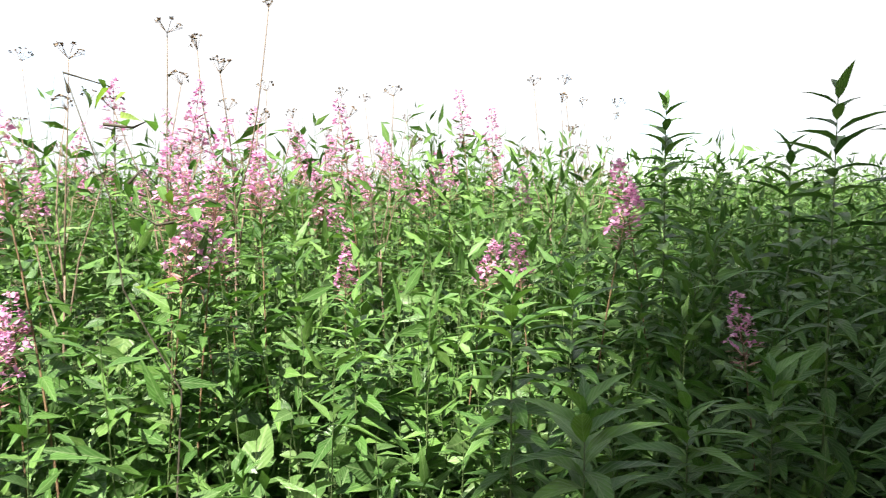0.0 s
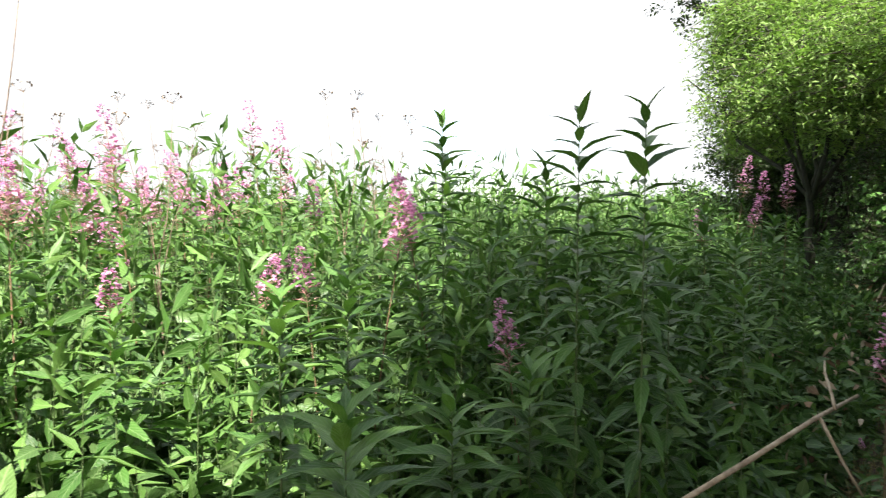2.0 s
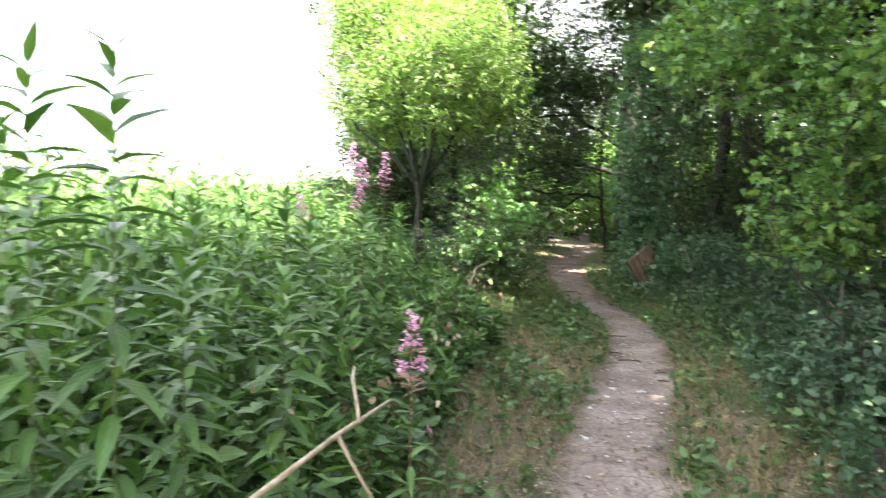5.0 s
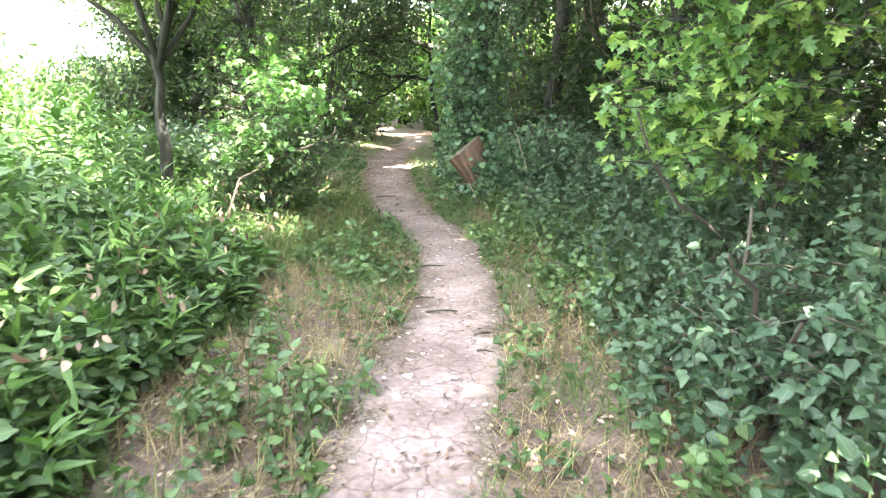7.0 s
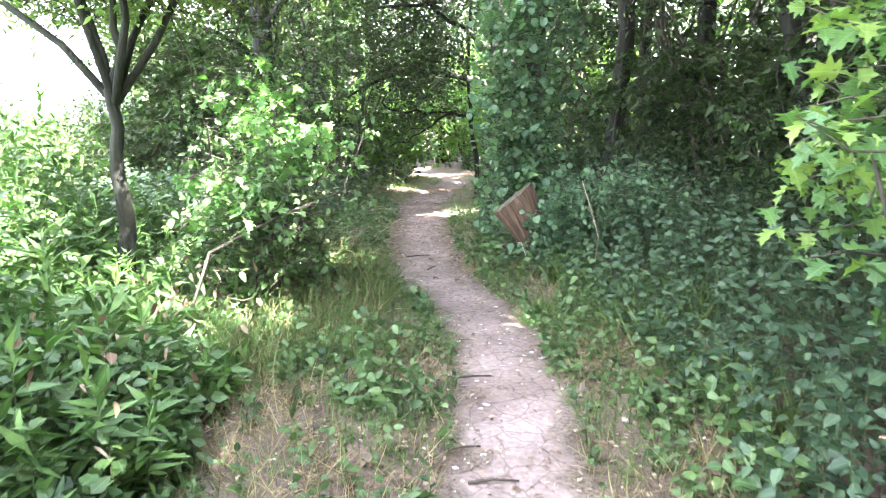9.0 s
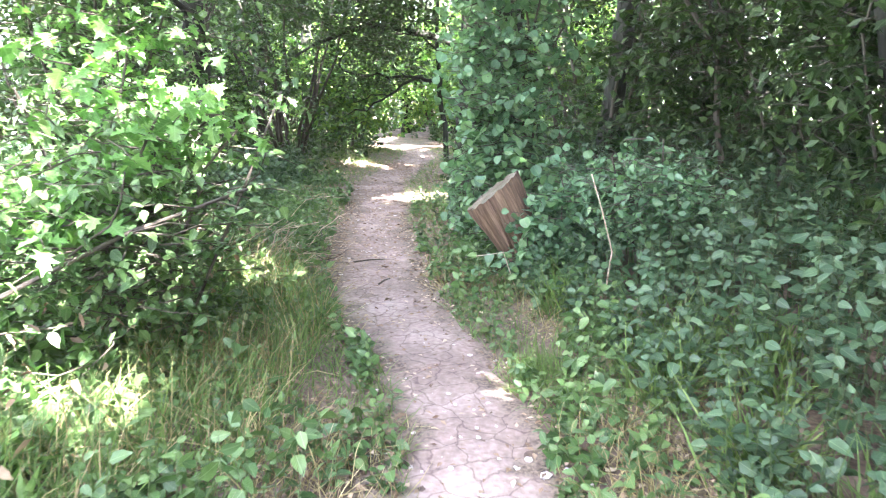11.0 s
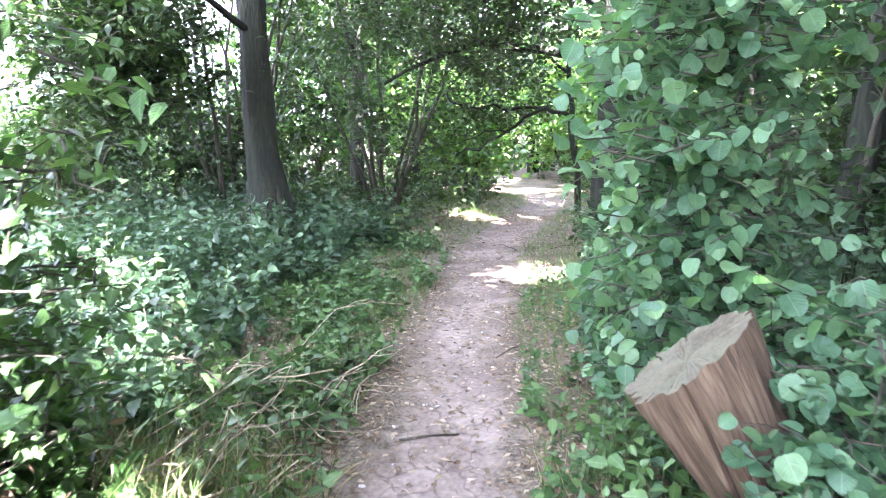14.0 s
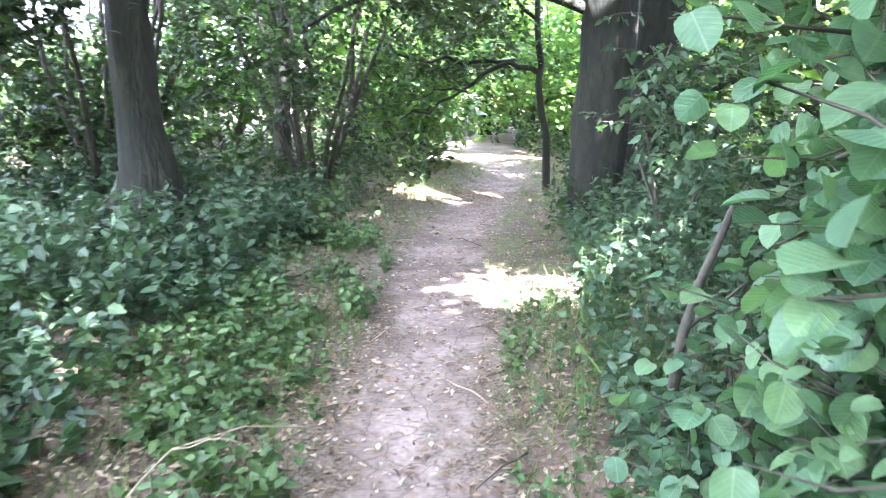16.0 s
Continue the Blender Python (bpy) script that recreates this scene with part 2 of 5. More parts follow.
class Heap:
    """Collects triangles in arrays and turns them into one mesh."""

    def __init__(self):
        self.v, self.f, self.blade, self.n = [], [], [], 0

    def add(self, verts, faces, blade=None):
        self.v.append(np.asarray(verts, np.float32).reshape(-1, 3))
        self.blade.append(blade)
        self.f.append(np.asarray(faces, np.int32).reshape(-1, 3) + self.n)
        self.n += len(self.v[-1])

    def mesh(self, name, mat, smooth=False):
        me = bpy.data.meshes.new(name)
        v, f = np.concatenate(self.v), np.concatenate(self.f)
        me.vertices.add(len(v))
        me.vertices.foreach_set("co", v.ravel())
        me.loops.add(f.size)
        me.loops.foreach_set("vertex_index", f.ravel())
        me.polygons.add(len(f))
        me.polygons.foreach_set("loop_start", np.arange(0, f.size, 3, dtype=np.int32))
        me.polygons.foreach_set("loop_total", np.full(len(f), 3, np.int32))
        if smooth:
            me.polygons.foreach_set("use_smooth", np.ones(len(f), bool))
        me.update(calc_edges=True)
        if all(b is not None for b in self.blade):
            me.attributes.new("blade", "FLOAT_VECTOR", "POINT").data.foreach_set("vector", np.concatenate(self.blade).astype(np.float32).ravel())
        me.materials.append(mat)
        return me


def outline(points, fold, droop):
    """A leaf blade along +y: half outline points (x, y), a folded midrib and a drooping tip."""
    v, f = [], []
    ys = [0.0] + [y for _, y in points] + [1.0]
    for y in ys:
        v.append((0, y, -droop * y * y, 0))
    k = len(ys)
    for s in (1, -1):
        first = len(v)
        for x, y in points:
            v.append((s * x, y, -droop * y * y, fold * x))
        for i in range(len(points)):
            side = first + i
            tri = [(i, i + 1, side)] if i == 0 else [(i, i + 1, side), (i, side, side - 1)]
            f += [t if s > 0 else t[::-1] for t in tri]
        last = (len(points), k - 1, first + len(points) - 1)
        f.append(last if s > 0 else last[::-1])
    return np.array(v, np.float32), np.array(f, np.int32)


LANCE = outline([(0.5, 0.38)], 0.35, 0.22)
LANCE_FINE = outline([(0.34, 0.14), (0.5, 0.38), (0.3, 0.72)], 0.4, 0.42)
OVATE = outline([(0.48, 0.24), (0.4, 0.62)], 0.3, 0.2)
OVATE_FINE = outline([(0.3, 0.05), (0.49, 0.24), (0.4, 0.5), (0.2, 0.8)], 0.3, 0.22)
ROUND = outline([(0.3, 0.04), (0.46, 0.19), (0.52, 0.42), (0.49, 0.63), (0.4, 0.8), (0.22, 0.93)], 0.3, 0.2)
SIMPLE = outline([(0.5, 0.45)], 0.3, 0.15)
BLADE = (np.array([(-0.5, 0, 0, 0), (0.5, 0, 0, 0), (-0.35, 0.55, -0.1, 0.1), (0.35, 0.55, -0.1, 0.1), (0, 1, -0.38, 0)], np.float32), np.array([(0, 1, 3), (0, 3, 2), (2, 3, 4)], np.int32))
LOBED = outline([(0.2, 0.0), (0.44, 0.1), (0.22, 0.22), (0.56, 0.46), (0.22, 0.48), (0.3, 0.74), (0.12, 0.76)], 0.3, 0.25)


def rand(n, a=0.0, b=1.0):
    return RNG.uniform(a, b, n)


def add_leaves(heap, shape, base, way, length, width, up=None, twist=0.35):
    """Blades at base (N,3) pointing along way (N,3)."""
    tv, tf = shape
    base, way = np.asarray(base, float), np.asarray(way, float)
    n = len(base)
    way = way / (np.linalg.norm(way, axis=1, keepdims=True) + 1e-9)
    up = np.tile((0.0, 0.0, 1.0), (n, 1)) if up is None else up
    up = up + RNG.normal(0, twist, (n, 3))
    side = np.cross(way, up)
    side /= np.linalg.norm(side, axis=1, keepdims=True) + 1e-9
    nor = np.cross(side, way)
    length, width = np.broadcast_to(length, n), np.broadcast_to(width, n)
    v = (base[:, None] + tv[None, :, 1, None] * (way * length[:, None])[:, None]
         + tv[None, :, 0, None] * (side * width[:, None])[:, None]
         + tv[None, :, 2, None] * (nor * length[:, None])[:, None] + tv[None, :, 3, None] * (nor * width[:, None])[:, None])
    f = tf[None] + (np.arange(n) * len(tv))[:, None, None]
    across = np.column_stack([tv[:, 0], tv[:, 1], np.zeros(len(tv))])
    heap.add(v, f, np.tile(across, (n, 1)))


def add_tubes(heap, pts, radii, sides=4):
    """Round stems through pts (N,K,3) with radii (N,K) or (K,)."""
    pts = np.asarray(pts, float)
    n, k, _ = pts.shape
    radii = np.broadcast_to(radii, (n, k))
    t = np.gradient(pts, axis=1)
    t /= np.linalg.norm(t, axis=2, keepdims=True) + 1e-9
    ref = np.where(np.abs(t[:, :1, 2:3]) > 0.8, np.array([[[1.0, 0, 0]]]), np.array([[[0, 0, 1.0]]]))
    u = np.cross(t, np.broadcast_to(ref, t.shape))
    u /= np.linalg.norm(u, axis=2, keepdims=True) + 1e-9
    w = np.cross(t, u)
    a = np.arange(sides) * 2 * math.pi / sides
    ring = (u[:, :, None] * np.cos(a)[None, None, :, None] + w[:, :, None] * np.sin(a)[None, None, :, None])
    v = pts[:, :, None] + ring * radii[:, :, None, None]
    i, j = np.meshgrid(np.arange(k - 1), np.arange(sides), indexing="ij")
    a0, a1 = i * sides + j, i * sides + (j + 1) % sides
    quad = np.stack([np.stack([a0, a1, a1 + sides], -1), np.stack([a0, a1 + sides, a0 + sides], -1)], 2).reshape(-1, 3)
    f = quad[None] + (np.arange(n) * k * sides)[:, None, None]
    heap.add(v, f)
    if sides < 4:
        return
    cap = np.array([[0, s + 1, s] for s in range(1, sides - 1)])
    top = (k - 1) * sides + np.array([[0, s, s + 1] for s in range(1, sides - 1)])
    heap.f.append((np.concatenate([cap, top])[None] + (np.arange(n) * k * sides)[:, None, None]).reshape(-1, 3).astype(np.int32) + heap.n - n * k * sides)


def part(name, heap, mat, parent=None, label="", smooth=False, kind=""):
    ob = new(name, heap.mesh(name, mat, smooth))
    if parent is not None:
        ob.parent = parent
    return tagged(ob, label, kind=kind)


def wander(start, end, k=6, sag=0.0, rough=0.06):
    """A crooked line from start to end."""
    s, e = np.array(start, float), np.array(end, float)
    u = np.linspace(0, 1, k)[:, None]
    p = s + (e - s) * u
    d = np.linalg.norm(e - s)
    p[1:-1] += RNG.normal(0, rough * d / math.sqrt(k), (k - 2, 3)).cumsum(0) * np.sin(u[1:-1] * math.pi)
    p[:, 2] += sag * np.sin(u[:, 0] * math.pi)
    return p


def through_points(points, k=14):
    """A crooked line through a few points."""
    p = np.array(points, float)
    u, w = np.linspace(0, 1, len(p)), np.linspace(0, 1, k)
    line = np.column_stack([np.interp(w, u, p[:, i]) for i in range(3)])
    line[1:-1] = (line[:-2] + 2 * line[1:-1] + line[2:]) / 4 + RNG.normal(0, 0.025, (k - 2, 3))
    return line


def field_way(n, tilt_lo, tilt_hi):
    """Random level directions raised by tilt degrees."""
    az, el = rand(n, 0, 2 * math.pi), np.radians(rand(n, tilt_lo, tilt_hi))
    return np.stack([np.cos(az) * np.cos(el), np.sin(az) * np.cos(el), np.sin(el)], 1)

# ---- ground and path ----
PATH_Y = np.array([-12, -6, -3, 0, 1.7, 2.5, 3.3, 4.65, 6, 6.8, 7.4, 8, 8.9, 9.6, 11, 12.6, 14.6, 18, 20.4, 22, 24.5, 27, 45])
PATH_X = np.array([-0.3, -0.35, -0.35, -0.25, -0.15, -0.02, 0.07, 0.18, 0.13, -0.02, -0.26, -0.44, -0.6, -0.68, -0.83, -0.93, -1.1, -0.8, -0.55, -0.9, -1.4, -2.2, -9])
PATH_W = np.interp(PATH_Y, [-12, 1, 3, 6, 7.2, 9, 12, 16, 20, 45], [0.34, 0.34, 0.34, 0.3, 0.38, 0.45, 0.46, 0.68, 0.5, 0.5])


def path_x(y):
    return np.interp(y, PATH_Y, PATH_X)


def edge_left(y):
    """Where the rank growth begins beside the verge."""
    return np.interp(y, [-9, -4, -2.5, -1, 0.5, 2.4, 4, 5.4, 6.5, 8, 9.2, 11, 12.5, 16, 30],
                     [-1.5, -1.5, -1.35, -1.15, -1.2, -1.35, -1.25, -1.45, -1.35, -1.5, -1.8, -2.3, -2.15, -2.4, -2.4])


def edge_right(y):
    return np.interp(y, [-9, 0, 1.5, 3, 4.5, 6, 7, 8.5, 9.5, 12, 14, 18, 30], [0.9, 0.9, 0.85, 0.95, 1.05, 1.0, 0.8, 0.45, 0.0, -0.1, 0.05, 0.2, 0.4])


def lift(x, y):
    """Height of the ground: small humps, a shallow worn dip along the path."""
    d = np.abs(x - path_x(y))
    hump = 0.03 * np.sin(x * 2.1 + 0.7 * y) * np.sin(y * 1.7 + 1.3) + 0.015 * np.sin(5.1 * x + 1) * np.sin(4.3 * y)
    return hump * np.clip((d - 0.2) / 0.5, 0, 1) + 0.05 * np.clip((d - 0.25) / 0.5, 0, 1) - 0.02


def ground_mesh():
    xs = np.unique(np.concatenate([np.linspace(-6, 5, 111), [-600, -200, -80, -40, -20, -12, -9, 7, 10, 14, 25, 60, 200, 600]]))
    ys = np.unique(np.concatenate([np.linspace(-8, 28, 241), [-600, -200, -60, -25, -14, -10, 32, 40, 60, 100, 250, 600]]))
    gx, gy = np.meshgrid(xs, ys, indexing="ij")
    v = np.stack([gx, gy, lift(gx, gy) + RNG.normal(0, 0.004, gx.shape)], -1).reshape(-1, 3)
    i, j = np.meshgrid(np.arange(len(xs) - 1), np.arange(len(ys) - 1), indexing="ij")
    a = i * len(ys) + j
    b, c, d = a + len(ys), a + len(ys) + 1, a + 1
    h = Heap()
    h.add(v, np.concatenate([np.stack([a, b, c], -1).reshape(-1, 3), np.stack([a, c, d], -1).reshape(-1, 3)]))
    return h


ground = tagged(part("ground", ground_mesh(), SOIL, smooth=True), "dark soil with leaf litter under the plants", "ground", kind="structure")


def path_mesh():
    ys = np.linspace(-9, 40, 700)
    k = 17
    left = path_x(ys) - 1.25 * np.interp(ys, PATH_Y, PATH_W) - 0.06 * np.sin(ys * 2.3 + 1) - 0.05 * np.sin(ys * 7) - 0.04 * np.sin(ys * 17.3) + RNG.normal(0, 0.012, len(ys))
    right = path_x(ys) + 1.25 * np.interp(ys, PATH_Y, PATH_W) + 0.06 * np.sin(ys * 2.7) + 0.05 * np.sin(ys * 6.1 + 2) + 0.04 * np.sin(ys * 15.1) + RNG.normal(0, 0.012, len(ys))
    u = np.linspace(0, 1, k)
    x = left[:, None] * (1 - u) + right[:, None] * u
    y = np.repeat(ys[:, None], k, 1) + RNG.normal(0, 0.01, (len(ys), k))
    z = lift(x, y) + 0.012 + RNG.normal(0, 0.0035, x.shape) + 0.008 * np.sin(9 * x + 5 * y) * np.sin(4 * y)
    z[:, 0] -= 0.03
    z[:, -1] -= 0.03
    i, j = np.meshgrid(np.arange(len(ys) - 1), np.arange(k - 1), indexing="ij")
    a = i * k + j
    b, c, d = a + 1, a + k + 1, a + k
    h = Heap()
    h.add(np.stack([x, y, z], -1).reshape(-1, 3), np.concatenate([np.stack([a, b, c], -1).reshape(-1, 3), np.stack([a, c, d], -1).reshape(-1, 3)]))
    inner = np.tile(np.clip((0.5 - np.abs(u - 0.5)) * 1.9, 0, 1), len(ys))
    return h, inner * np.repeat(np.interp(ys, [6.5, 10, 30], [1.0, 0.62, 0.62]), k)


path_heap, path_inner = path_mesh()
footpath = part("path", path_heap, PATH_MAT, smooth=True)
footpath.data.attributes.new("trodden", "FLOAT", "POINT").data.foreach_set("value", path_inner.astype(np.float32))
footpath = tagged(footpath, "narrow footpath of dry pale trodden soil", "path", kind="structure")

# ---- rank growth in the field ----


def herb_mass(name, label, category, xy, height, mat, shape, leaf, aspect, per, stem_mat=None, low=0.12, tilt=(-25, 40), group=""):
    """Many upright leafy stems; leaves are one mesh, stems a second under it."""
    n = len(xy)
    lean = RNG.normal(0, 0.07, (n, 2))
    u = np.linspace(0, 1, 3)
    base = np.column_stack([xy, lift(xy[:, 0], xy[:, 1]) - 0.01])
    pts = np.repeat(base[:, None], 3, 1)
    pts[:, :, :2] += lean[:, None] * (height[:, None] * u ** 1.6)[:, :, None]
    pts[:, :, 2] += height[:, None] * u
    hs, hl = Heap(), Heap()
    add_tubes(hs, pts, 0.0042 * (1 - 0.75 * u), 3)
    own = np.repeat(np.arange(n), per)
    q = np.tile((np.arange(per) + 0.5) / per, n) + RNG.normal(0, 0.02, n * per)
    q = low + (1 - low) * np.clip(q, 0, 1)
    b = base[own].copy()
    b[:, :2] += lean[own] * (height[own] * q ** 1.6)[:, None]
    b[:, 2] += height[own] * q
    az = np.tile(np.arange(per) * 2.4, n) + np.repeat(rand(n, 0, 6.28), per) + RNG.normal(0, 0.3, n * per)
    el = np.radians(tilt[0] + (tilt[1] - tilt[0]) * q + RNG.normal(0, 24, n * per))
    w = np.stack([np.cos(az) * np.cos(el), np.sin(az) * np.cos(el), np.sin(el)], 1)
    size = leaf * (0.55 + 0.6 * np.sin(np.clip(q, 0, 1) * math.pi * 0.85)) * rand(n * per, 0.5, 1.35)
    add_leaves(hl, shape, b, w, size, size * aspect, twist=0.75)
    ob = tagged(part(name, hl, mat), label, category, group, "stuff")
    part("stem", hs, stem_mat or STEM, ob, kind="stuff")
    return ob


def spread(n, x0, x1, y0, y1, keep):
    xy = np.column_stack([rand(n, x0, x1), rand(n, y0, y1)])
    return xy[keep(xy[:, 0], xy[:, 1])]


CAM_A = np.array([-0.5, -3.4])


def field_height(x, y):
    """Growth rises away from the verge and from the standing place."""
    inn = edge_left(y) - x
    near = np.hypot(x - CAM_A[0], y - CAM_A[1])
    h = np.interp(inn, [0, 0.3, 0.9, 1.6, 3, 8], [0.4, 0.75, 1.2, 1.5, 1.8, 1.95]) * (1 - 0.6 * np.interp(y, [4.2, 5.2, 7.5, 8.3], [0, 1, 1, 0]) * np.interp(inn, [1.2, 2.2], [1, 0]))
    return np.minimum(h, np.interp(near, [1.0, 1.6, 2.4, 3.5, 6], [0.5, 0.95, 1.3, 1.62, 1.95]))


def in_field(x, y):
    return (x < edge_left(y)) & (np.hypot(x - CAM_A[0], y - CAM_A[1]) > 1.15) & (y < 8.3 + 0.2 * (x + 2))


near_xy = spread(5600, -5.5, -1.0, -6.5, 8.5, lambda x, y: in_field(x, y) & ((y < 0.5) | (RNG.random(len(x)) < 0.75) | (x < -2.6)))
herb_mass("willowherb_stand", "dense stand of green willowherb with narrow leaves", "wild plants", near_xy[:2700],
          (field_height(near_xy[:, 0], near_xy[:, 1]) * (0.62 + 0.5 * rand(len(near_xy)) ** 1.4 + 0.08 * np.sin(3 * near_xy[:, 0]) * np.sin(2.6 * near_xy[:, 1])))[:2700], HERB, LANCE, 0.125, 0.25, 28)
low_xy = spread(4200, -5, -0.95, -6.5, 9.5, in_field)
herb_mass("nettle_undergrowth", "broad-leaved nettles and bramble under taller stems", "wild plants", low_xy,
          field_height(low_xy[:, 0], low_xy[:, 1]) * rand(len(low_xy), 0.4, 0.82), BROAD, OVATE, 0.088, 0.58, 12, tilt=(-20, 20))
big_xy = spread(3400, -3.4, -0.95, -0.5, 9.0, in_field)
herb_mass("bramble_edge", "large-leaved bramble and burdock along the verge", "wild plants", big_xy,
          field_height(big_xy[:, 0], big_xy[:, 1]) * rand(len(big_xy), 0.4, 0.85), BROAD, OVATE, 0.078, 0.66, 14, tilt=(-35, 15))
dock_xy = spread(420, -3.3, -1.6, -5.0, -2.2, lambda x, y: (np.hypot(x - CAM_A[0], y - CAM_A[1]) > 1.35) & (np.hypot(x - CAM_A[0], y - CAM_A[1]) < 2.7))
herb_mass("dock_leaves", "broad pale dock and bindweed leaves at the stand's foot", "wild plants", dock_xy,
          np.interp(np.hypot(dock_xy[:, 0] - CAM_A[0], dock_xy[:, 1] - CAM_A[1]), [1.3, 2.0, 2.7], [0.45, 0.75, 1.0]) * rand(len(dock_xy), 0.75, 1.1), BROAD, OVATE_FINE, 0.125, 0.72, 8, tilt=(-25, 20))
far_xy = spread(12500, -26, -4.5, -14, 22, lambda x, y: (np.hypot(x, y) > 4) & ((y < 9) | (x < -6.5)))
herb_mass("far_willowherb", "sunlit field of willowherb reaching away", "wild plants", far_xy,
          2.0 * rand(len(far_xy), 0.72, 1.08), HERB, SIMPLE, 0.18, 0.28, 7)


def willowherb(seed, height, flower, spike, big=1.0):
    """One upright plant: stem, spiralled leaves, and if in bloom a pink spike over reddish pods."""
    root = new("willowherb")
    u = np.linspace(0, 1, 8)
    lean = RNG.normal(0, 0.05, 2) * (0.15 if big > 1.05 else 1)
    line = np.column_stack([lean[0] * height * u ** 2, lean[1] * height * u ** 2, height * u])
    hs = Heap()
    add_tubes(hs, line[None], 0.0055 * (1 - 0.75 * u), 5)
    stalk = part("stem", hs, RED_STEM if flower else STEM, root)

    def at(q):
        return np.column_stack([lean[0] * height * q ** 2, lean[1] * height * q ** 2, height * q])

    top = 1 - spike / height if flower else 1.0
    n = 58 if not flower else 40
    q = 0.15 + (top - 0.15) * np.linspace(0, 1, n) ** (0.7 if not flower else 1)
    az = np.arange(n) * 2.4 + seed
    el = np.radians(np.interp(q / top, [0, 0.6, 0.88, 1], [-25, -5, 28, 62]) + RNG.normal(0, 7, n))
    w = np.stack([np.cos(az) * np.cos(el), np.sin(az) * np.cos(el), np.sin(el)], 1)
    size = 0.135 * big * np.interp(q / top, [0, 0.5, 0.9, 1], [0.7, 1, 1, 0.6]) * rand(n, 0.85, 1.15)
    hl = Heap()
    add_leaves(hl, LANCE_FINE, at(q), w, size, size * (0.22 if flower else 0.3), twist=0.15)
    part("foliage", hl, HERB, stalk, kind="stuff")
    if flower:
        m = 90
        q = 1 - (spike / height) * np.sort(rand(m)) ** 1.1
        w = field_way(m, -5, 35)
        hp, hf = Heap(), Heap()
        low_q = q[q < 1 - 0.4 * spike / height]
        add_leaves(hp, SIMPLE, at(low_q), field_way(len(low_q), 5, 40), rand(len(low_q), 0.05, 0.09), 0.007)
        part("pod_tuft", hp, SEED, stalk, "reddish narrow seed pods", kind="stuff")
        up_q = q[(q >= 1 - 0.75 * spike / height)]
        c = at(up_q) + field_way(len(up_q), 0, 30) * (0.06 * np.interp(up_q, [1 - spike / height, 1], [1.2, 0.25]))[:, None]
        for k in range(2):
            add_leaves(hf, SIMPLE, c, field_way(len(c), -40, 60), rand(len(c), 0.018, 0.032) * np.interp(up_q, [1 - spike / height, 1], [1.25, 0.5]), 0.019)
        part("flower_spike", hf, PINK, stalk, "pink flower spike", kind="stuff")
    return root


blooms = [tagged(willowherb(i, h, True, s), "flowering willowherb with a pink spike among green weeds", "flower", "willowherb in bloom")
          for i, (h, s) in enumerate(((1.75, 0.32), (1.6, 0.24), (1.9, 0.36), (1.5, 0.28)))]
leafy = [tagged(willowherb(10 + i, h, False, 0, b), "tall green willowherb not yet in bloom, long drooping leaves", "wild plant", "tall leafy plants")
         for i, (h, b) in enumerate(((1.8, 1.1), (1.3, 1.06), (1.1, 1.3)))]


def put(ob, x, y, turn, scale=1.0, first={}):
    m = Matrix.Translation((x, y, float(lift(np.array(x), np.array(y))) - 0.01)) @ Matrix.Rotation(turn, 4, "Z") @ Matrix.Scale(scale, 4)
    if ob.name not in first:
        first[ob.name] = True
        ob.matrix_basis = m
        return ob
    ob_scale = tuple(ob.scale)
    ob.scale = (1, 1, 1)
    c = copy_thing(ob, m)
    ob.scale = ob_scale
    return c


bloom_spots = spread(420, -8.0, -1.5, -5.5, 0.8, lambda x, y: (np.hypot(x - CAM_A[0], y - CAM_A[1]) > 2.0) & (y < -1.3 - 0.35 * (x + 2)))
for i, (x, y) in enumerate(bloom_spots[:160]):
    d = math.hypot(x - CAM_A[0], y - CAM_A[1])
    put(blooms[i % 4], x, y, i * 1.7, min(0.72 + 0.1 * d, 1.15) * RNG.uniform(0.78, 1.08))
for i, (x, y, s) in enumerate(((-2.13, 2.33, 1.03), (-2.3, 2.5, 1.0), (-2.0, 2.5, 0.97), (-2.45, 2.2, 1.02), (-0.78, -1.13, 0.69), (-1.05, 0.4, 0.25), (-2.5, 2.7, 1.05))):
    put(blooms[i % 4], x, y, i * 2.1, s)
for i, (x, y, s, k) in enumerate(((-1.55, -1.56, 1.0, 0), (-1.33, -1.57, 1.0, 0), (-2.34, -1.27, 1.03, 0), (-1.75, -1.4, 0.93, 0), (-1.56, -1.8, 0.95, 2), (-1.85, -2.45, 1.0, 1), (-2.3, -1.45, 0.9, 1),
                                  (-1.52, -2.53, 0.98, 2), (-1.4, -1.2, 1.0, 1), (-1.25, -0.9, 0.95, 1), (-2.0, -2.1, 1.0, 1), (-1.75, -0.6, 1.1, 1), (-1.6, 0.1, 1.05, 1), (-1.9, 0.5, 1.15, 1), (-2.4, -2.6, 0.9, 1), (-1.6, -2.1, 0.9, 2),
                                  (-2.9, -0.6, 0.98, 0), (-1.75, 1.3, 1.1, 1), (-2.1, 3.4, 1.1, 1), (-2.5, 4.6, 1.1, 1), (-2.0, 4.0, 1.0, 1))):
    put(leafy[k], x, y, i * 1.3, s)


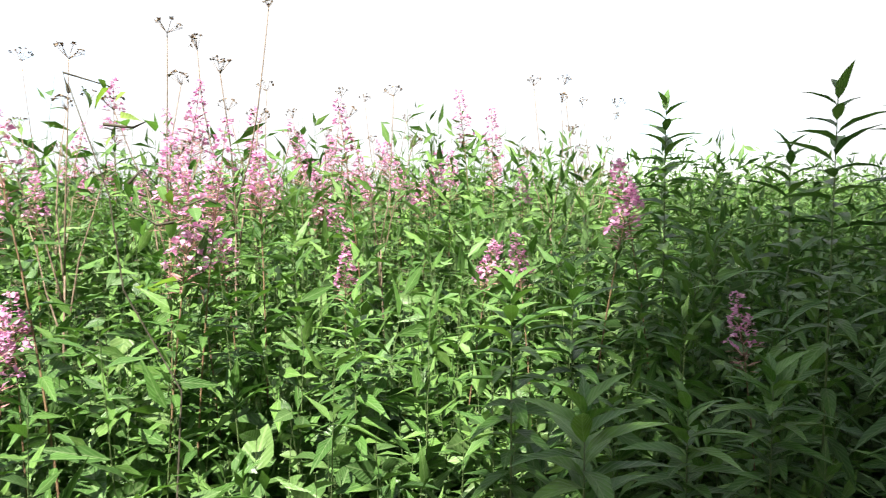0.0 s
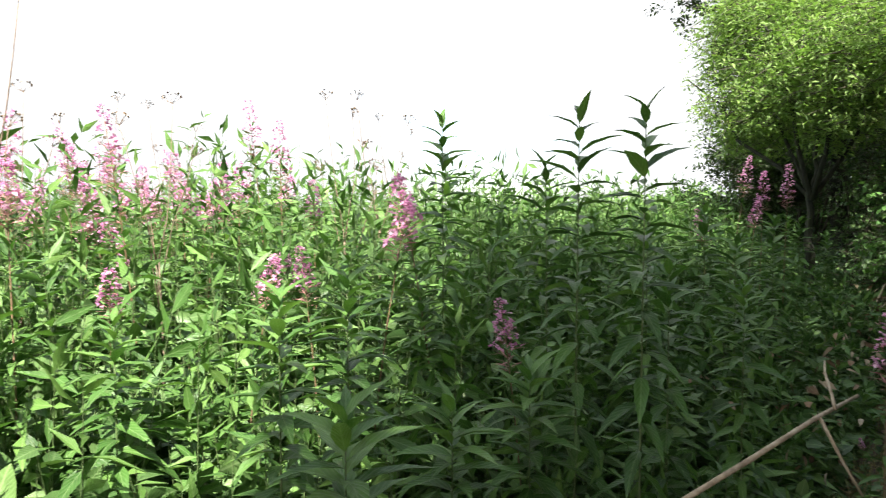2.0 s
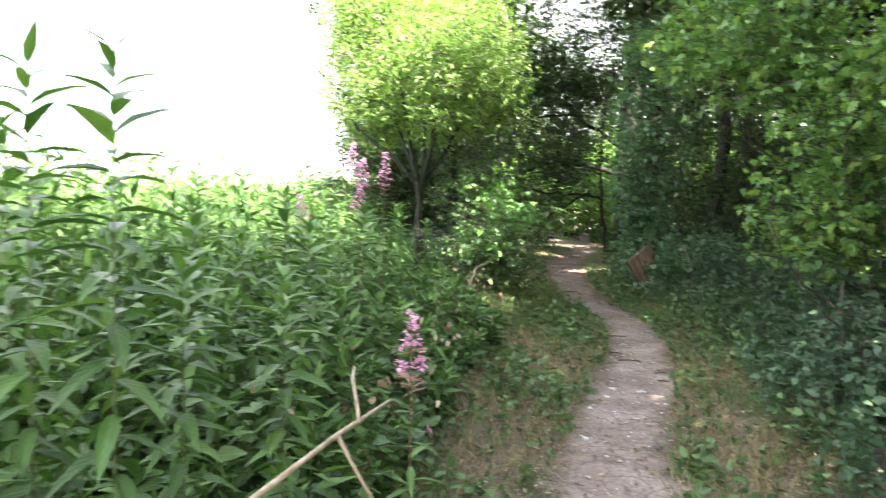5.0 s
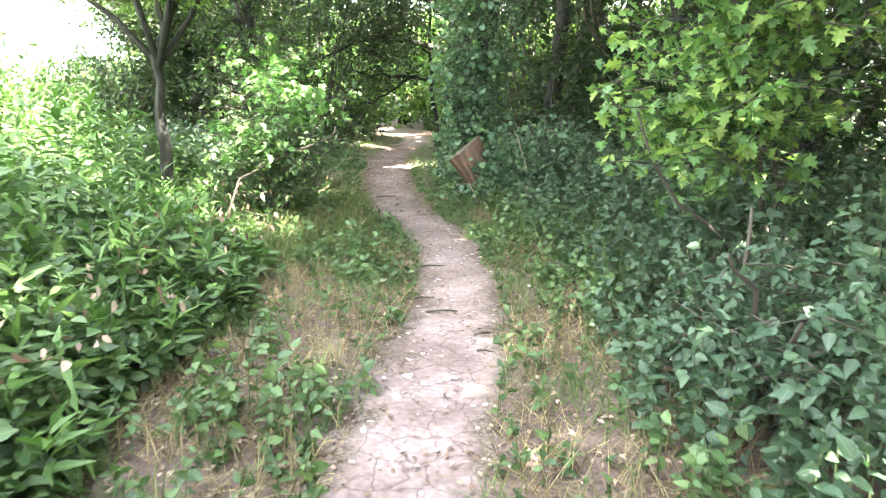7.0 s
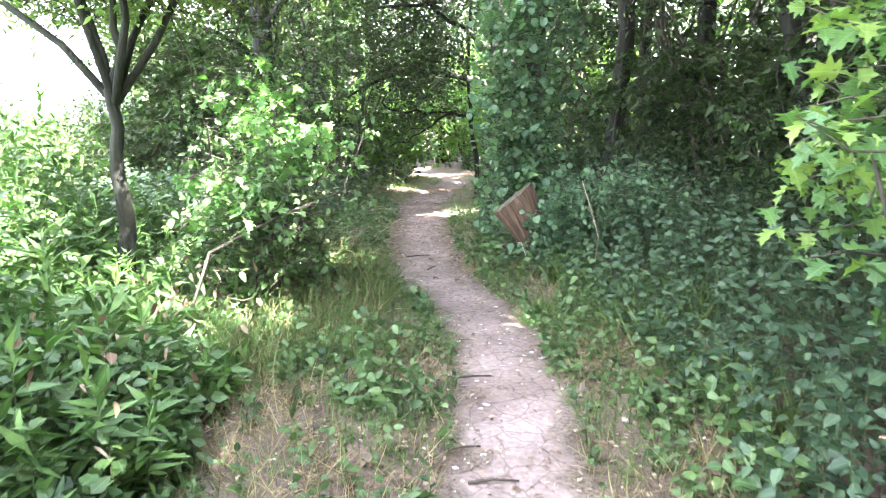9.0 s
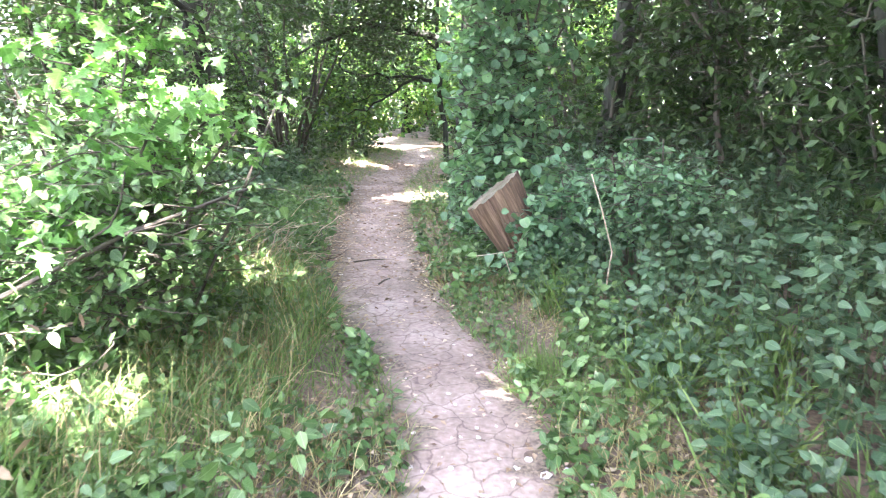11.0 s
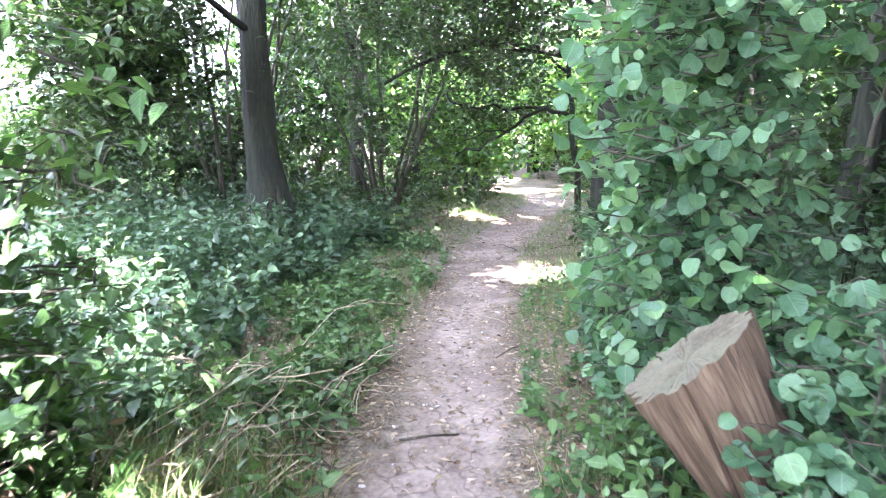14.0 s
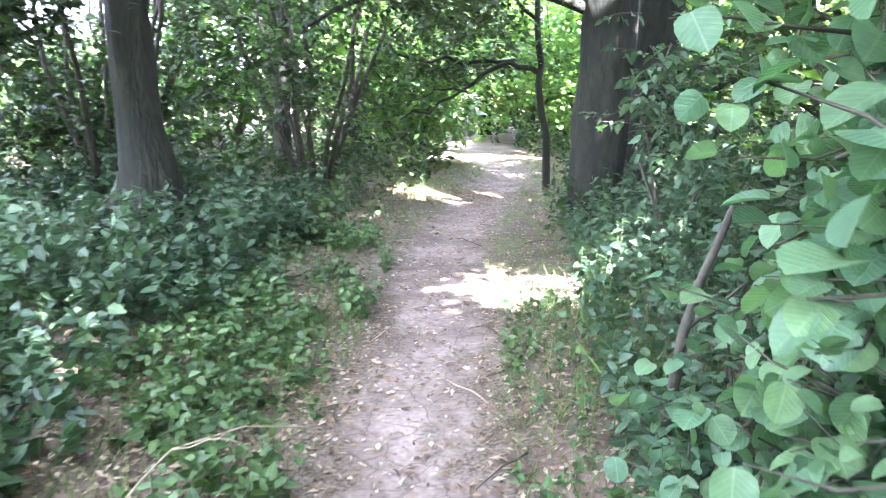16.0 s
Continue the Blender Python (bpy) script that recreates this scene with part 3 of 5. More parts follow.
def hogweed(height):
    """A dried umbellifer: a thin branching stalk with seed heads like small parasols."""
    root = new("dry_hogweed")
    hs, hd = Heap(), Heap()
    fork = height * 0.62
    add_tubes(hs, wander((0, 0, 0), (0.03, 0.02, fork), 6, rough=0.02)[None], np.linspace(0.0055, 0.004, 6), 5)
    for k in range(5):
        a = k * 2.4
        tip = np.array([math.cos(a) * 0.18, math.sin(a) * 0.18, height * (1 - 0.07 * k)])
        add_tubes(hs, wander((0.03, 0.02, fork * (1 - 0.06 * k)), tip, 5, rough=0.04)[None], np.linspace(0.004, 0.002, 5), 4)
        rays = field_way(11, 15, 70) * 0.06
        add_tubes(hs, np.stack([np.repeat(tip[None], 11, 0), tip + rays], 1), np.array([0.0012, 0.0008]), 3)
        for r in rays:
            add_leaves(hd, SIMPLE, np.repeat((tip + r)[None], 6, 0), field_way(6, -20, 80), 0.013, 0.008)
    part("stalk", hs, DRY_STEM, root)
    part("seed_head", hd, DRY_STEM, root, kind="stuff")
    return root


weed = tagged(hogweed(2.15), "dried brown hogweed stalk with seed heads", "dry plant", "dry hogweed stalks")
for i, (x, y, s) in enumerate(((-3.68, -2.87, 1.0), (-3.65, -2.6, 1.08), (-3.7, -1.8, 0.95), (-3.9, -0.4, 1.05), (-4.1, 0.1, 1.08), (-4.6, -3.2, 1.0), (-3.4, -3.3, 0.92), (-5.2, -1.5, 1.05), (-4.4, -2.2, 1.0), (-5.0, 1.2, 1.1), (-6, -0.5, 1.1))):
    put(weed, x, y, i * 1.1, s)

# ---- trees ----


def open_gaps(spots):
    """Gaps in the canopy, through which the sun reaches the woodland floor."""
    way = np.array(sun_way)
    keep = np.ones(len(spots), bool)
    for x, y, r in ((-0.42, 13.3, 0.55), (-1.5, 17.8, 0.75), (-1.65, 8.1, 0.45), (-2.5, 7.7, 0.38), (-1.55, 6.1, 0.24), (-1.15, 6.8, 0.18), (-2.1, 5.6, 0.2), (0.42, 6.5, 0.3), (-2.3, 9.4, 0.4)):
        rel = spots - np.array((x, y, 0.0))
        off = rel - (rel @ way)[:, None] * way
        keep &= (np.linalg.norm(off * np.array((0.7, 1, 1)), axis=1) > r) | (rel @ way < 0)
    return spots[keep]


def tree(name, spot, lines, radii, crown, mat, leaf, aspect, shape=SIMPLE, label="", category="tree", bark=None, twig_len=0.35, per=14, droop=0.0, group=""):
    """Trunk and limbs from lines (first is the trunk); the crown hangs on twigs at spots (N,3)."""
    crown = open_gaps(np.asarray(crown))
    root = new(name)
    root.location = (spot[0], spot[1], float(lift(np.array(spot[0]), np.array(spot[1]))) - 0.03)
    o = np.array(root.location)
    h = Heap()
    t0, t1 = np.linspace(0, 1, len(lines[0])), np.linspace(0, 1, 34)
    core = np.column_stack([np.interp(t1, t0, lines[0][:, k]) for k in range(3)]) - o
    girth = np.interp(t1, t0, radii[0])
    add_tubes(h, core[None], girth, 22)
    ring = h.v[0].reshape(34, 22, 3)
    a = np.arange(22) * 2 * math.pi / 22
    zz = core[:, 2:3] * 3
    swell = 0.07 * np.sin(5 * a + 0.4 * zz + spot[0]) + 0.05 * np.sin(9 * a - 0.7 * zz) + 0.03 * np.sin(2 * a + 1.7 * zz) + RNG.normal(0, 0.02, (34, 22))
    ring += ((ring - core[:, None]) * swell[:, :, None]).astype(np.float32)
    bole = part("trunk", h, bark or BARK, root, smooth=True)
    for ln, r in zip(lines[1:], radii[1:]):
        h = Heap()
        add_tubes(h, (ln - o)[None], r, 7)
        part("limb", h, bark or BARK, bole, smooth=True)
    if crown is not None and len(crown):
        c = np.asarray(crown) - o
        n = len(c)
        ht, hl = Heap(), Heap()
        end = c + field_way(n, -30, 30) * twig_len - np.array([0, 0, droop])
        add_tubes(ht, np.stack([c, end], 1), np.array([0.006, 0.002]), 3)
        u = rand(n * per, 0.1, 1)[:, None]
        own = np.repeat(np.arange(n), per)
        b = c[own] * (1 - u) + end[own] * u + RNG.normal(0, 0.06, (n * per, 3))
        w = field_way(n * per, -55, 25)
        size = leaf * rand(n * per, 0.6, 1.25)
        add_leaves(hl, shape, b, w, size, size * aspect, twist=0.5)
        part("crown", hl, mat, root, kind="stuff")
        part("twigwork", ht, TWIG, root, kind="stuff")
    return tagged(root, label, category, group)


def blob(n, centre, size, hollow=0.55, flat=0.0):
    """Spots in an uneven egg, thicker towards its skin, with holes."""
    d = RNG.normal(0, 1, (n * 2, 3))
    d /= np.linalg.norm(d, axis=1, keepdims=True)
    r = hollow + (1 - hollow) * rand(n * 2) ** 0.6
    lump = 1 + 0.18 * np.sin(4 * d[:, 0] + 2 * centre[0]) * np.sin(5 * d[:, 2] + centre[1]) + 0.14 * np.sin(7 * d[:, 1] + 3 * d[:, 2])
    p = d * (r * lump)[:, None]
    hole = np.sin(6.3 * p[:, 0] + centre[1]) * np.sin(5.7 * p[:, 1]) * np.sin(6.9 * p[:, 2] + centre[0])
    p = p[hole < 0.35][:n]
    return p * np.array(size) + np.array(centre)


def ray_lines(start, ends, k=6, rough=0.12, sag=0.1):
    return [wander(start, e, k, sag, rough) for e in ends]


# willow at the field's edge
wl_c = (-2.95, 7.35, 3.65)
w_fork = (-2.68, 6.4, 1.68)
w_ends = [(-4.5, 6.9, 3.5), (-3.5, 6.2, 4.4), (-2.5, 7.9, 4.5), (-1.5, 6.7, 3.5), (-3.6, 8.2, 3.8), (-2.0, 5.9, 3.9)]
tree("willow", (-2.74, 6.45), [through_points([(-2.74, 6.45, 0), (-2.7, 6.42, 0.8), w_fork, (-2.62, 6.46, 2.7)])] + ray_lines(w_fork, w_ends), [np.linspace(0.078, 0.018, 14)] + [np.linspace(0.034, 0.008, 6)] * 6,
     np.concatenate([blob(1700, wl_c, (1.4, 1.4, 1.15), 0.62), blob(420, (-2.75, 6.1, 3.2), (1.1, 0.7, 0.75), 0.3), blob(420, (-2.15, 5.8, 3.3), (0.8, 0.7, 0.7), 0.2), blob(330, (-2.2, 7.0, 4.0), (0.75, 0.8, 0.8), 0.4), blob(330, (-3.7, 7.0, 4.1), (0.7, 0.8, 0.6), 0.4), blob(260, (-2.0, 7.4, 3.2), (0.65, 0.8, 0.6), 0.4), blob(260, (-3.7, 7.6, 3.0), (0.7, 0.8, 0.6), 0.5)]), WILLOW, 0.085, 0.3, label="young willow with light green narrow leaves and several stems", twig_len=0.3, per=17, droop=0.1, bark=BARK)

# oak with a flared foot beside the nettles
OAK = (-3.75, 14.25)
oak_line = np.array([(-3.72, 14.2, 0), (-3.74, 14.2, 0.3), (-3.77, 14.22, 0.65), (-3.84, 14.23, 1.15), (-3.89, 14.25, 2.2), (-3.94, 14.25, 3.4), (-4.1, 14.3, 6.6)])
oak_limbs = [wander((-3.8, 14.25, 2.9), (-6.3, 13.4, 6.3), 7, 0.3), wander((-3.85, 14.25, 3.3), (-2.0, 13.2, 4.6), 7, 0.3), wander((-3.9, 14.3, 4.0), (-4.5, 12.4, 6.3), 7, 0.2), wander((-3.85, 14.25, 2.6), (-4.7, 12.6, 2.9), 7, 0.15), wander((-3.8, 14.2, 1.15), (-3.3, 13.95, 0.0), 6, rough=0.02), wander((-3.86, 14.2, 1.0), (-4.25, 13.95, 0.0), 6, rough=0.02), wander((-3.8, 14.2, 1.1), (-3.62, 13.75, 0.0), 6, rough=0.02)]
tree("oak", OAK, [oak_line] + oak_limbs, [np.array([0.42, 0.34, 0.26, 0.2, 0.17, 0.165, 0.13])] + [np.linspace(0.08, 0.02, 7)] * 3 + [np.linspace(0.05, 0.015, 7)] + [np.linspace(0.075, 0.06, 6)] * 3,
     np.concatenate([blob(800, (-4.9, 13.7, 6.7), (2.7, 2.0, 1.1), 0.3), blob(240, (-4.3, 14.8, 4.4), (1.0, 1.2, 0.8), 0.3), blob(300, (-2.6, 14.5, 4.9), (1.6, 1.5, 1.0), 0.3), blob(230, (-4.7, 12.5, 2.75), (1.0, 0.9, 0.7), 0.2), blob(260, (-5.7, 13.7, 2.8), (1.2, 0.8, 0.6), 0.2), blob(300, (-5.0, 13.2, 2.1), (1.0, 0.9, 0.6), 0.2),
                     # high lobes out of view, added to shade the growth around the oak
                     blob(850, (-3.4, 11.6, 8.3), (2.8, 2.4, 0.9), 0.2), blob(520, (-6.6, 12.2, 8.0), (2.2, 2.4, 0.8), 0.2), blob(420, (-0.6, 13.6, 8.6), (2.0, 1.8, 0.8), 0.2)]), WOOD_LEAF, 0.11, 0.55, SIMPLE,
     label="old oak with a dark trunk and flared foot", twig_len=0.5, per=16)

# two boles and a limb arching over the path
tree("beech", (0.45, 16.0), [wander((0.45, 16.0, -0.02), (0.7, 16.2, 9), 7, rough=0.015)] + [wander((0.3, 15.9, 2.3), (-2.6, 15.4, 2.1), 9, 0.35), wander((0.35, 15.9, 3.0), (-1.8, 14.2, 3.6), 8, 0.2), wander((0.5, 16, 3.3), (2.4, 14.6, 4.2), 7, 0.2)],
     [np.linspace(0.3, 0.22, 7)] + [np.linspace(0.075, 0.02, 9), np.linspace(0.06, 0.02, 8), np.linspace(0.07, 0.02, 7)],
     # the last lobe is unseen, added to shade the shrubs left of the path
     np.concatenate([blob(420, (-1.2, 15.4, 2.9), (1.9, 1.2, 0.8), 0.2), blob(800, (0.2, 15.2, 5.2), (2.6, 2.0, 1.2), 0.3), blob(420, (-1.0, 15.5, 4.3), (1.5, 1.0, 1.0), 0.2), blob(500, (-1.2, 12.4, 6.6), (1.9, 2.2, 1.1), 0.2), blob(340, (-3.1, 12.0, 7.6), (1.5, 1.6, 0.8), 0.2)]), WOOD_LEAF, 0.1, 0.55, SIMPLE, label="smooth grey trunk with limbs arching over the path", twig_len=0.5, per=14)
tree("beech", (1.15, 16.6), [wander((1.1, 16.6, -0.02), (1.5, 16.9, 9), 7, rough=0.015)], [np.linspace(0.27, 0.2, 7)],
     np.concatenate([blob(500, (2.0, 16.2, 4.6), (2.2, 2.0, 1.5), 0.3), blob(700, (0.8, 16.3, 7.6), (2.6, 2.4, 1.7), 0.4)]), WOOD_LEAF, 0.1, 0.55, SIMPLE, label="smooth grey trunk beside another trunk", twig_len=0.5, per=14)


def hazel_clump(x, y, height, stems, seed_label, leaves=260):
    lines, radii = [], []
    for k in range(stems):
        a = k * 2.4
        lines.append(wander((x + 0.15 * math.cos(a), y + 0.15 * math.sin(a), 0), (x + math.cos(a) * height * 0.35, y + math.sin(a) * height * 0.3, height), 7, 0.0, 0.06))
        radii.append(np.linspace(0.04, 0.012, 7))
    # beyond y 19 sunlight is put into the leaf colour: MAPLE replaces WOOD_LEAF
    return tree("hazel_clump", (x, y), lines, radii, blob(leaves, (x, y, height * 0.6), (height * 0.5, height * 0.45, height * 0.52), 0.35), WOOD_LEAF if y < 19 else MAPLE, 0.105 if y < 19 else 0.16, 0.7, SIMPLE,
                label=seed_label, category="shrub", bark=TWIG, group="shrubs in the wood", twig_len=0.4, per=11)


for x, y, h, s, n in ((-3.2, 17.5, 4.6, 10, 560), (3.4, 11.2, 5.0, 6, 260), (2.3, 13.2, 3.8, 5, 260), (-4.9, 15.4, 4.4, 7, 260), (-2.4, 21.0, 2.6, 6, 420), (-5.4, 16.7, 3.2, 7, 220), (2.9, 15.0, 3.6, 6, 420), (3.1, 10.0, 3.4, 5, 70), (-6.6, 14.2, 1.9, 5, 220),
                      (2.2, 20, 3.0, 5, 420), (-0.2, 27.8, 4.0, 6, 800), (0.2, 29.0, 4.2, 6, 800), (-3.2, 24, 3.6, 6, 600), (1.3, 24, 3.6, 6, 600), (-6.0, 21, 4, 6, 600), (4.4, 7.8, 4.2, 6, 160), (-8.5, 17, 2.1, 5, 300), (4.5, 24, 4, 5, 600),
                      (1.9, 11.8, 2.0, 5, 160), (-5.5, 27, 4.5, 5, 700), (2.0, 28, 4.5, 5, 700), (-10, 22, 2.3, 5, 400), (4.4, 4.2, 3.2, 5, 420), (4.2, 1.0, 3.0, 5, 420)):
    hazel_clump(x, y, h, s, "many-stemmed shrub with dark stems in the shade" if y < 19 else "many-stemmed shrub with sunlight painted into its yellow-green leaves", n)


def wood_tree(x, y, h, r, n, wide=2.2, low=2.2):
    ends = [(x + math.cos(k * 2.1 + x) * wide * 0.8, y + math.sin(k * 2.1 + x) * wide * 0.8, low + (h - low) * (0.3 + 0.13 * k)) for k in range(5)]
    return tree("woodland_tree", (x, y), [wander((x, y, 0), (x + 0.2, y + 0.1, h * 0.9), 7, rough=0.02)] + ray_lines((x + 0.05, y, low), ends),
                [np.linspace(r, r * 0.4, 7)] + [np.linspace(r * 0.35, 0.015, 6)] * 5,
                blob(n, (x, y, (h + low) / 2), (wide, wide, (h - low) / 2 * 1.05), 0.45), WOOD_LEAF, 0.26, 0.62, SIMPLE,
                label="tall woodland tree with a dark dense crown", group="trees of the wood", twig_len=0.6, per=5)


for x, y, h, r, n, w, lo in ((3.0, -5.3, 12.4, 0.19, 520, 1.6, 8.0), (3.7, -3.6, 12.6, 0.19, 560, 2.4, 7.4), (4.4, -0.3, 12.8, 0.2, 560, 2.5, 7.4), (4.8, 3.0, 12.8, 0.2, 400, 2.6, 7.4), (7.4, 3.8, 10, 0.2, 1000, 2.6, 1.4), (6.9, 9.3, 10, 0.2, 900, 2.4, 1.4), (7.2, -2.2, 9, 0.2, 900, 2.4, 1.4), (2.5, -4.3, 8.2, 0.16, 2600, 1.75, 3.2), (1.9, 11.6, 8.8, 0.14, 900, 2.3, 5.0),  (3.3, -0.4, 8.2, 0.15, 620, 2.2, 4.0), (3.75, 2.8, 8.2, 0.15, 950, 2.2, 4.2), (3.4, 16.2, 9, 0.16, 500, 2.0, 4.6), (2.7, -2.5, 5.6, 0.1, 450, 1.6, 1.4), (3.3, 5.9, 8.5, 0.16, 1250, 2.4, 4.2),
                          (3.5, 9.3, 9, 0.17, 1300, 2.5, 4.4), (3.6, 12.9, 9, 0.18, 1000, 2.3, 4.2), (-4.4, 19.6, 8, 0.15, 800, 2.2, 2.8), (2.6, 21.5, 10, 0.16, 420, 2.2, 4.6), (-3.8, 22.5, 10, 0.16, 380, 2.2, 4.8),
                          (-1.5, 30, 9, 0.2, 1000, 3.0, 1.5), (-6.5, 25, 9, 0.2, 900, 3.0, 1.5), (4.8, 26, 9, 0.2, 900, 3.0, 1.2), (6.8, 12, 9, 0.2, 900, 2.8, 1.4), (7.2, 6.5, 9, 0.2, 900, 2.8, 1.4), (6.4, 18, 9, 0.2, 900, 2.8, 0.8), (7.0, 1, 8, 0.2, 800, 2.4, 1.4), (3, 32, 9, 0.2, 900, 3, 1)):
    if n:
        wood_tree(x, y, h, r, n, w, lo)

s_lines = [through_points([(0.02, 18.3, -0.02), (-0.05, 18.3, 0.9), (-0.12, 18.2, 1.7), (-0.2, 18.3, 2.6), (-0.1, 18.4, 5.5)]),
           through_points([(-0.12, 18.2, 1.68), (-0.5, 18.1, 1.86), (-0.85, 18.0, 1.76), (-1.15, 18.0, 1.44), (-1.6, 18.0, 1.2), (-2.1, 18.1, 1.04)]),
           through_points([(-0.5, 18.1, 1.86), (-1.0, 18.0, 1.8), (-1.45, 18.0, 1.86), (-2.15, 18.0, 1.92), (-2.3, 18.1, 2.15), (-1.9, 18.2, 2.6)]),
           through_points([(-1.15, 18.0, 1.44), (-1.5, 17.8, 1.5), (-1.9, 17.7, 1.3)], 8), through_points([(-0.18, 18.3, 2.4), (-0.8, 18.0, 2.8), (-1.7, 17.9, 2.7)], 8)]
tree("sapling", (0.0, 18.3), s_lines, [np.linspace(0.06, 0.03, 14), np.linspace(0.045, 0.012, 14), np.linspace(0.035, 0.012, 14), np.linspace(0.018, 0.007, 8), np.linspace(0.03, 0.01, 8)],
     np.concatenate([blob(170, (-1.5, 18.6, 2.7), (1.3, 0.8, 0.6), 0.2), blob(110, (-1.2, 18.5, 2.0), (1.3, 0.6, 0.5), 0.2), blob(200, (0.0, 18.2, 4.6), (1.5, 1.3, 1.0), 0.3)]), WOOD_LEAF, 0.1, 0.6, SIMPLE, label="thin tree with a crooked bough arching over the path", twig_len=0.4, per=11)

# the tree over the bend of the path; its high crown is unseen, added for shade
tree("woodland_tree", (3.5, 8.1), [wander((3.5, 8.1, -0.02), (1.5, 7.6, 7.4), 8, rough=0.03)] + ray_lines((1.6, 7.3, 4.6), [(-0.8, 8.6, 6.8), (0.4, 10.2, 7.0), (0.9, 7.4, 8.0), (-0.2, 7.4, 7.2), (0.7, 4.8, 6.9)]),
     [np.linspace(0.09, 0.045, 8)] + [np.linspace(0.045, 0.012, 6)] * 5, np.concatenate([blob(1000, (0.3, 8.6, 7.2), (2.3, 2.1, 1.2), 0.2), blob(300, (1.6, 7.6, 4.6), (0.9, 0.9, 0.8), 0.3), blob(520, (-0.2, 10.2, 8.3), (1.8, 1.7, 0.8), 0.2), blob(130, (1.05, 4.6, 6.7), (0.9, 1.0, 0.55), 0.2)]),
     WOOD_LEAF, 0.17, 0.6, SIMPLE, label="slim dark trunk with an unseen crown added to shade the path", group="trees of the wood", twig_len=0.5, per=10)


def wood_edge(name, label, n, x0, x1, y0, y1, top):
    """The wood beyond: leaves from the ground to the treetops."""
    h = Heap()
    x, y = rand(n, x0, x1), rand(n, y0, y1)
    z = rand(n) ** 1.2 * top * (0.8 + 0.15 * np.sin(x * 0.9) * np.sin(y * 0.7 + 1) + 0.1 * np.sin(2.3 * x + y))
    keep = np.sin(1.9 * x + 1) * np.sin(1.7 * y) * np.sin(2.1 * z) < 0.3
    p = np.stack([x, y, z], 1)[keep]
    size = 0.3 * rand(len(p), 0.6, 1.2)
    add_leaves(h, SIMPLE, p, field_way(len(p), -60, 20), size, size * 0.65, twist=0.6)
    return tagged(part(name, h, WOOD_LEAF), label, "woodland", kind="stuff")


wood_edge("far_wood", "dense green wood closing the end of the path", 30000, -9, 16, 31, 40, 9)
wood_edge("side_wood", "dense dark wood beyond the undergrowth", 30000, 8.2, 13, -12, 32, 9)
wood_edge("left_wood", "green thicket beyond the oak", 8000, -20, -8, 19, 31, 2.4)

# ---- beside the path, right ----


def bush(name, label, spots, line_ends, foot, mat, leaf, aspect, shape, per=10, twig=0.3, tilt=(-60, 10), category="shrub", stem_r=0.02):
    root = new(name)
    root.location = (foot[0], foot[1], float(lift(np.array(foot[0]), np.array(foot[1]))) - 0.02)
    o = np.array(root.location)
    for e in line_ends:
        h = Heap()
        add_tubes(h, (wander((foot[0] + RNG.normal(0, 0.06), foot[1] + RNG.normal(0, 0.06), 0), e, 7, 0.1, 0.08) - o)[None], np.linspace(stem_r, min(0.006, stem_r * 0.6), 7), 6)
        part("stem", h, TWIG, root, smooth=True)
    c = np.asarray(spots) - o
    n = len(c)
    ht, hl = Heap(), Heap()
    end = c + field_way(n, -25, 25) * twig
    add_tubes(ht, np.stack([c, (c + end) / 2 + RNG.normal(0, 0.02, (n, 3)), end], 1), np.array([0.0045, 0.003, 0.0015]), 4)
    own = np.repeat(np.arange(n), per)
    u = np.tile(np.linspace(0.1, 1, per), n)[:, None]
    b = c[own] * (1 - u) + end[own] * u + RNG.normal(0, 0.02, (n * per, 3))
    w = field_way(n * per, *tilt)
    size = leaf * rand(n * per, 0.45, 1.4)
    add_leaves(hl, shape, b, w, size, size * aspect, twist=0.4)
    part("foliage", hl, mat, root, kind="stuff")
    part("twigwork", ht, TWIG, root, kind="stuff")
    return tagged(root, label, category)


def slab(n, x0, x1, y0, y1, z0, z1):
    return np.column_stack([rand(n, x0, x1), rand(n, y0, y1), rand(n, z0, z1)])


bush("hazel_bush", "tall hazel bush with round green leaves overhanging the path", np.concatenate([slab(400, 0.16, 0.8, 8.95, 9.85, 0.3, 2.9), slab(110, 0.3, 0.9, 9.0, 9.9, 0.2, 2.0), slab(70, 0.7, 1.5, 8.6, 9.1, 0.35, 0.95), slab(90, 0.1, 0.46, 8.78, 9.15, 1.35, 2.8), slab(40, 0.8, 1.1, 9.0, 9.8, 1.7, 2.9), slab(300, 0.05, 1.1, 9.0, 10.2, 2.9, 4.6)]),
     [(0.1, 9.4, 2.6), (0.5, 9.3, 3.0), (0.9, 9.2, 2.8), (0.3, 10.2, 2.9), (1.2, 9.6, 2.6)], (0.75, 9.8), HAZEL, 0.068, 0.94, ROUND, per=7)
bush("field_maple", "field maple boughs with yellow-green lobed leaves", np.concatenate([blob(200, (1.62, 3.6, 1.5), (0.52, 0.55, 0.58), 0.3), blob(240, (1.9, 3.3, 2.4), (0.7, 0.7, 0.6), 0.3), blob(190, (2.5, 4.0, 2.9), (0.7, 0.8, 0.7), 0.3), blob(260, (1.25, 4.2, 2.95), (0.8, 0.8, 0.55), 0.2), blob(160, (0.75, 5.0, 3.3), (0.6, 0.7, 0.5), 0.2), np.array([(1.1, 3.35, 1.25), (1.15, 3.3, 1.4), (1.2, 3.4, 1.1), (1.2, 3.3, 1.7)])]),
     [(1.1, 3.35, 1.4), (1.6, 3.8, 1.9), (1.6, 3.1, 2.5), (2.5, 4.2, 3.2), (2.3, 4.0, 3.1)], (2.3, 4.1), MAPLE, 0.076, 0.98, LOBED, per=10, twig=0.35)
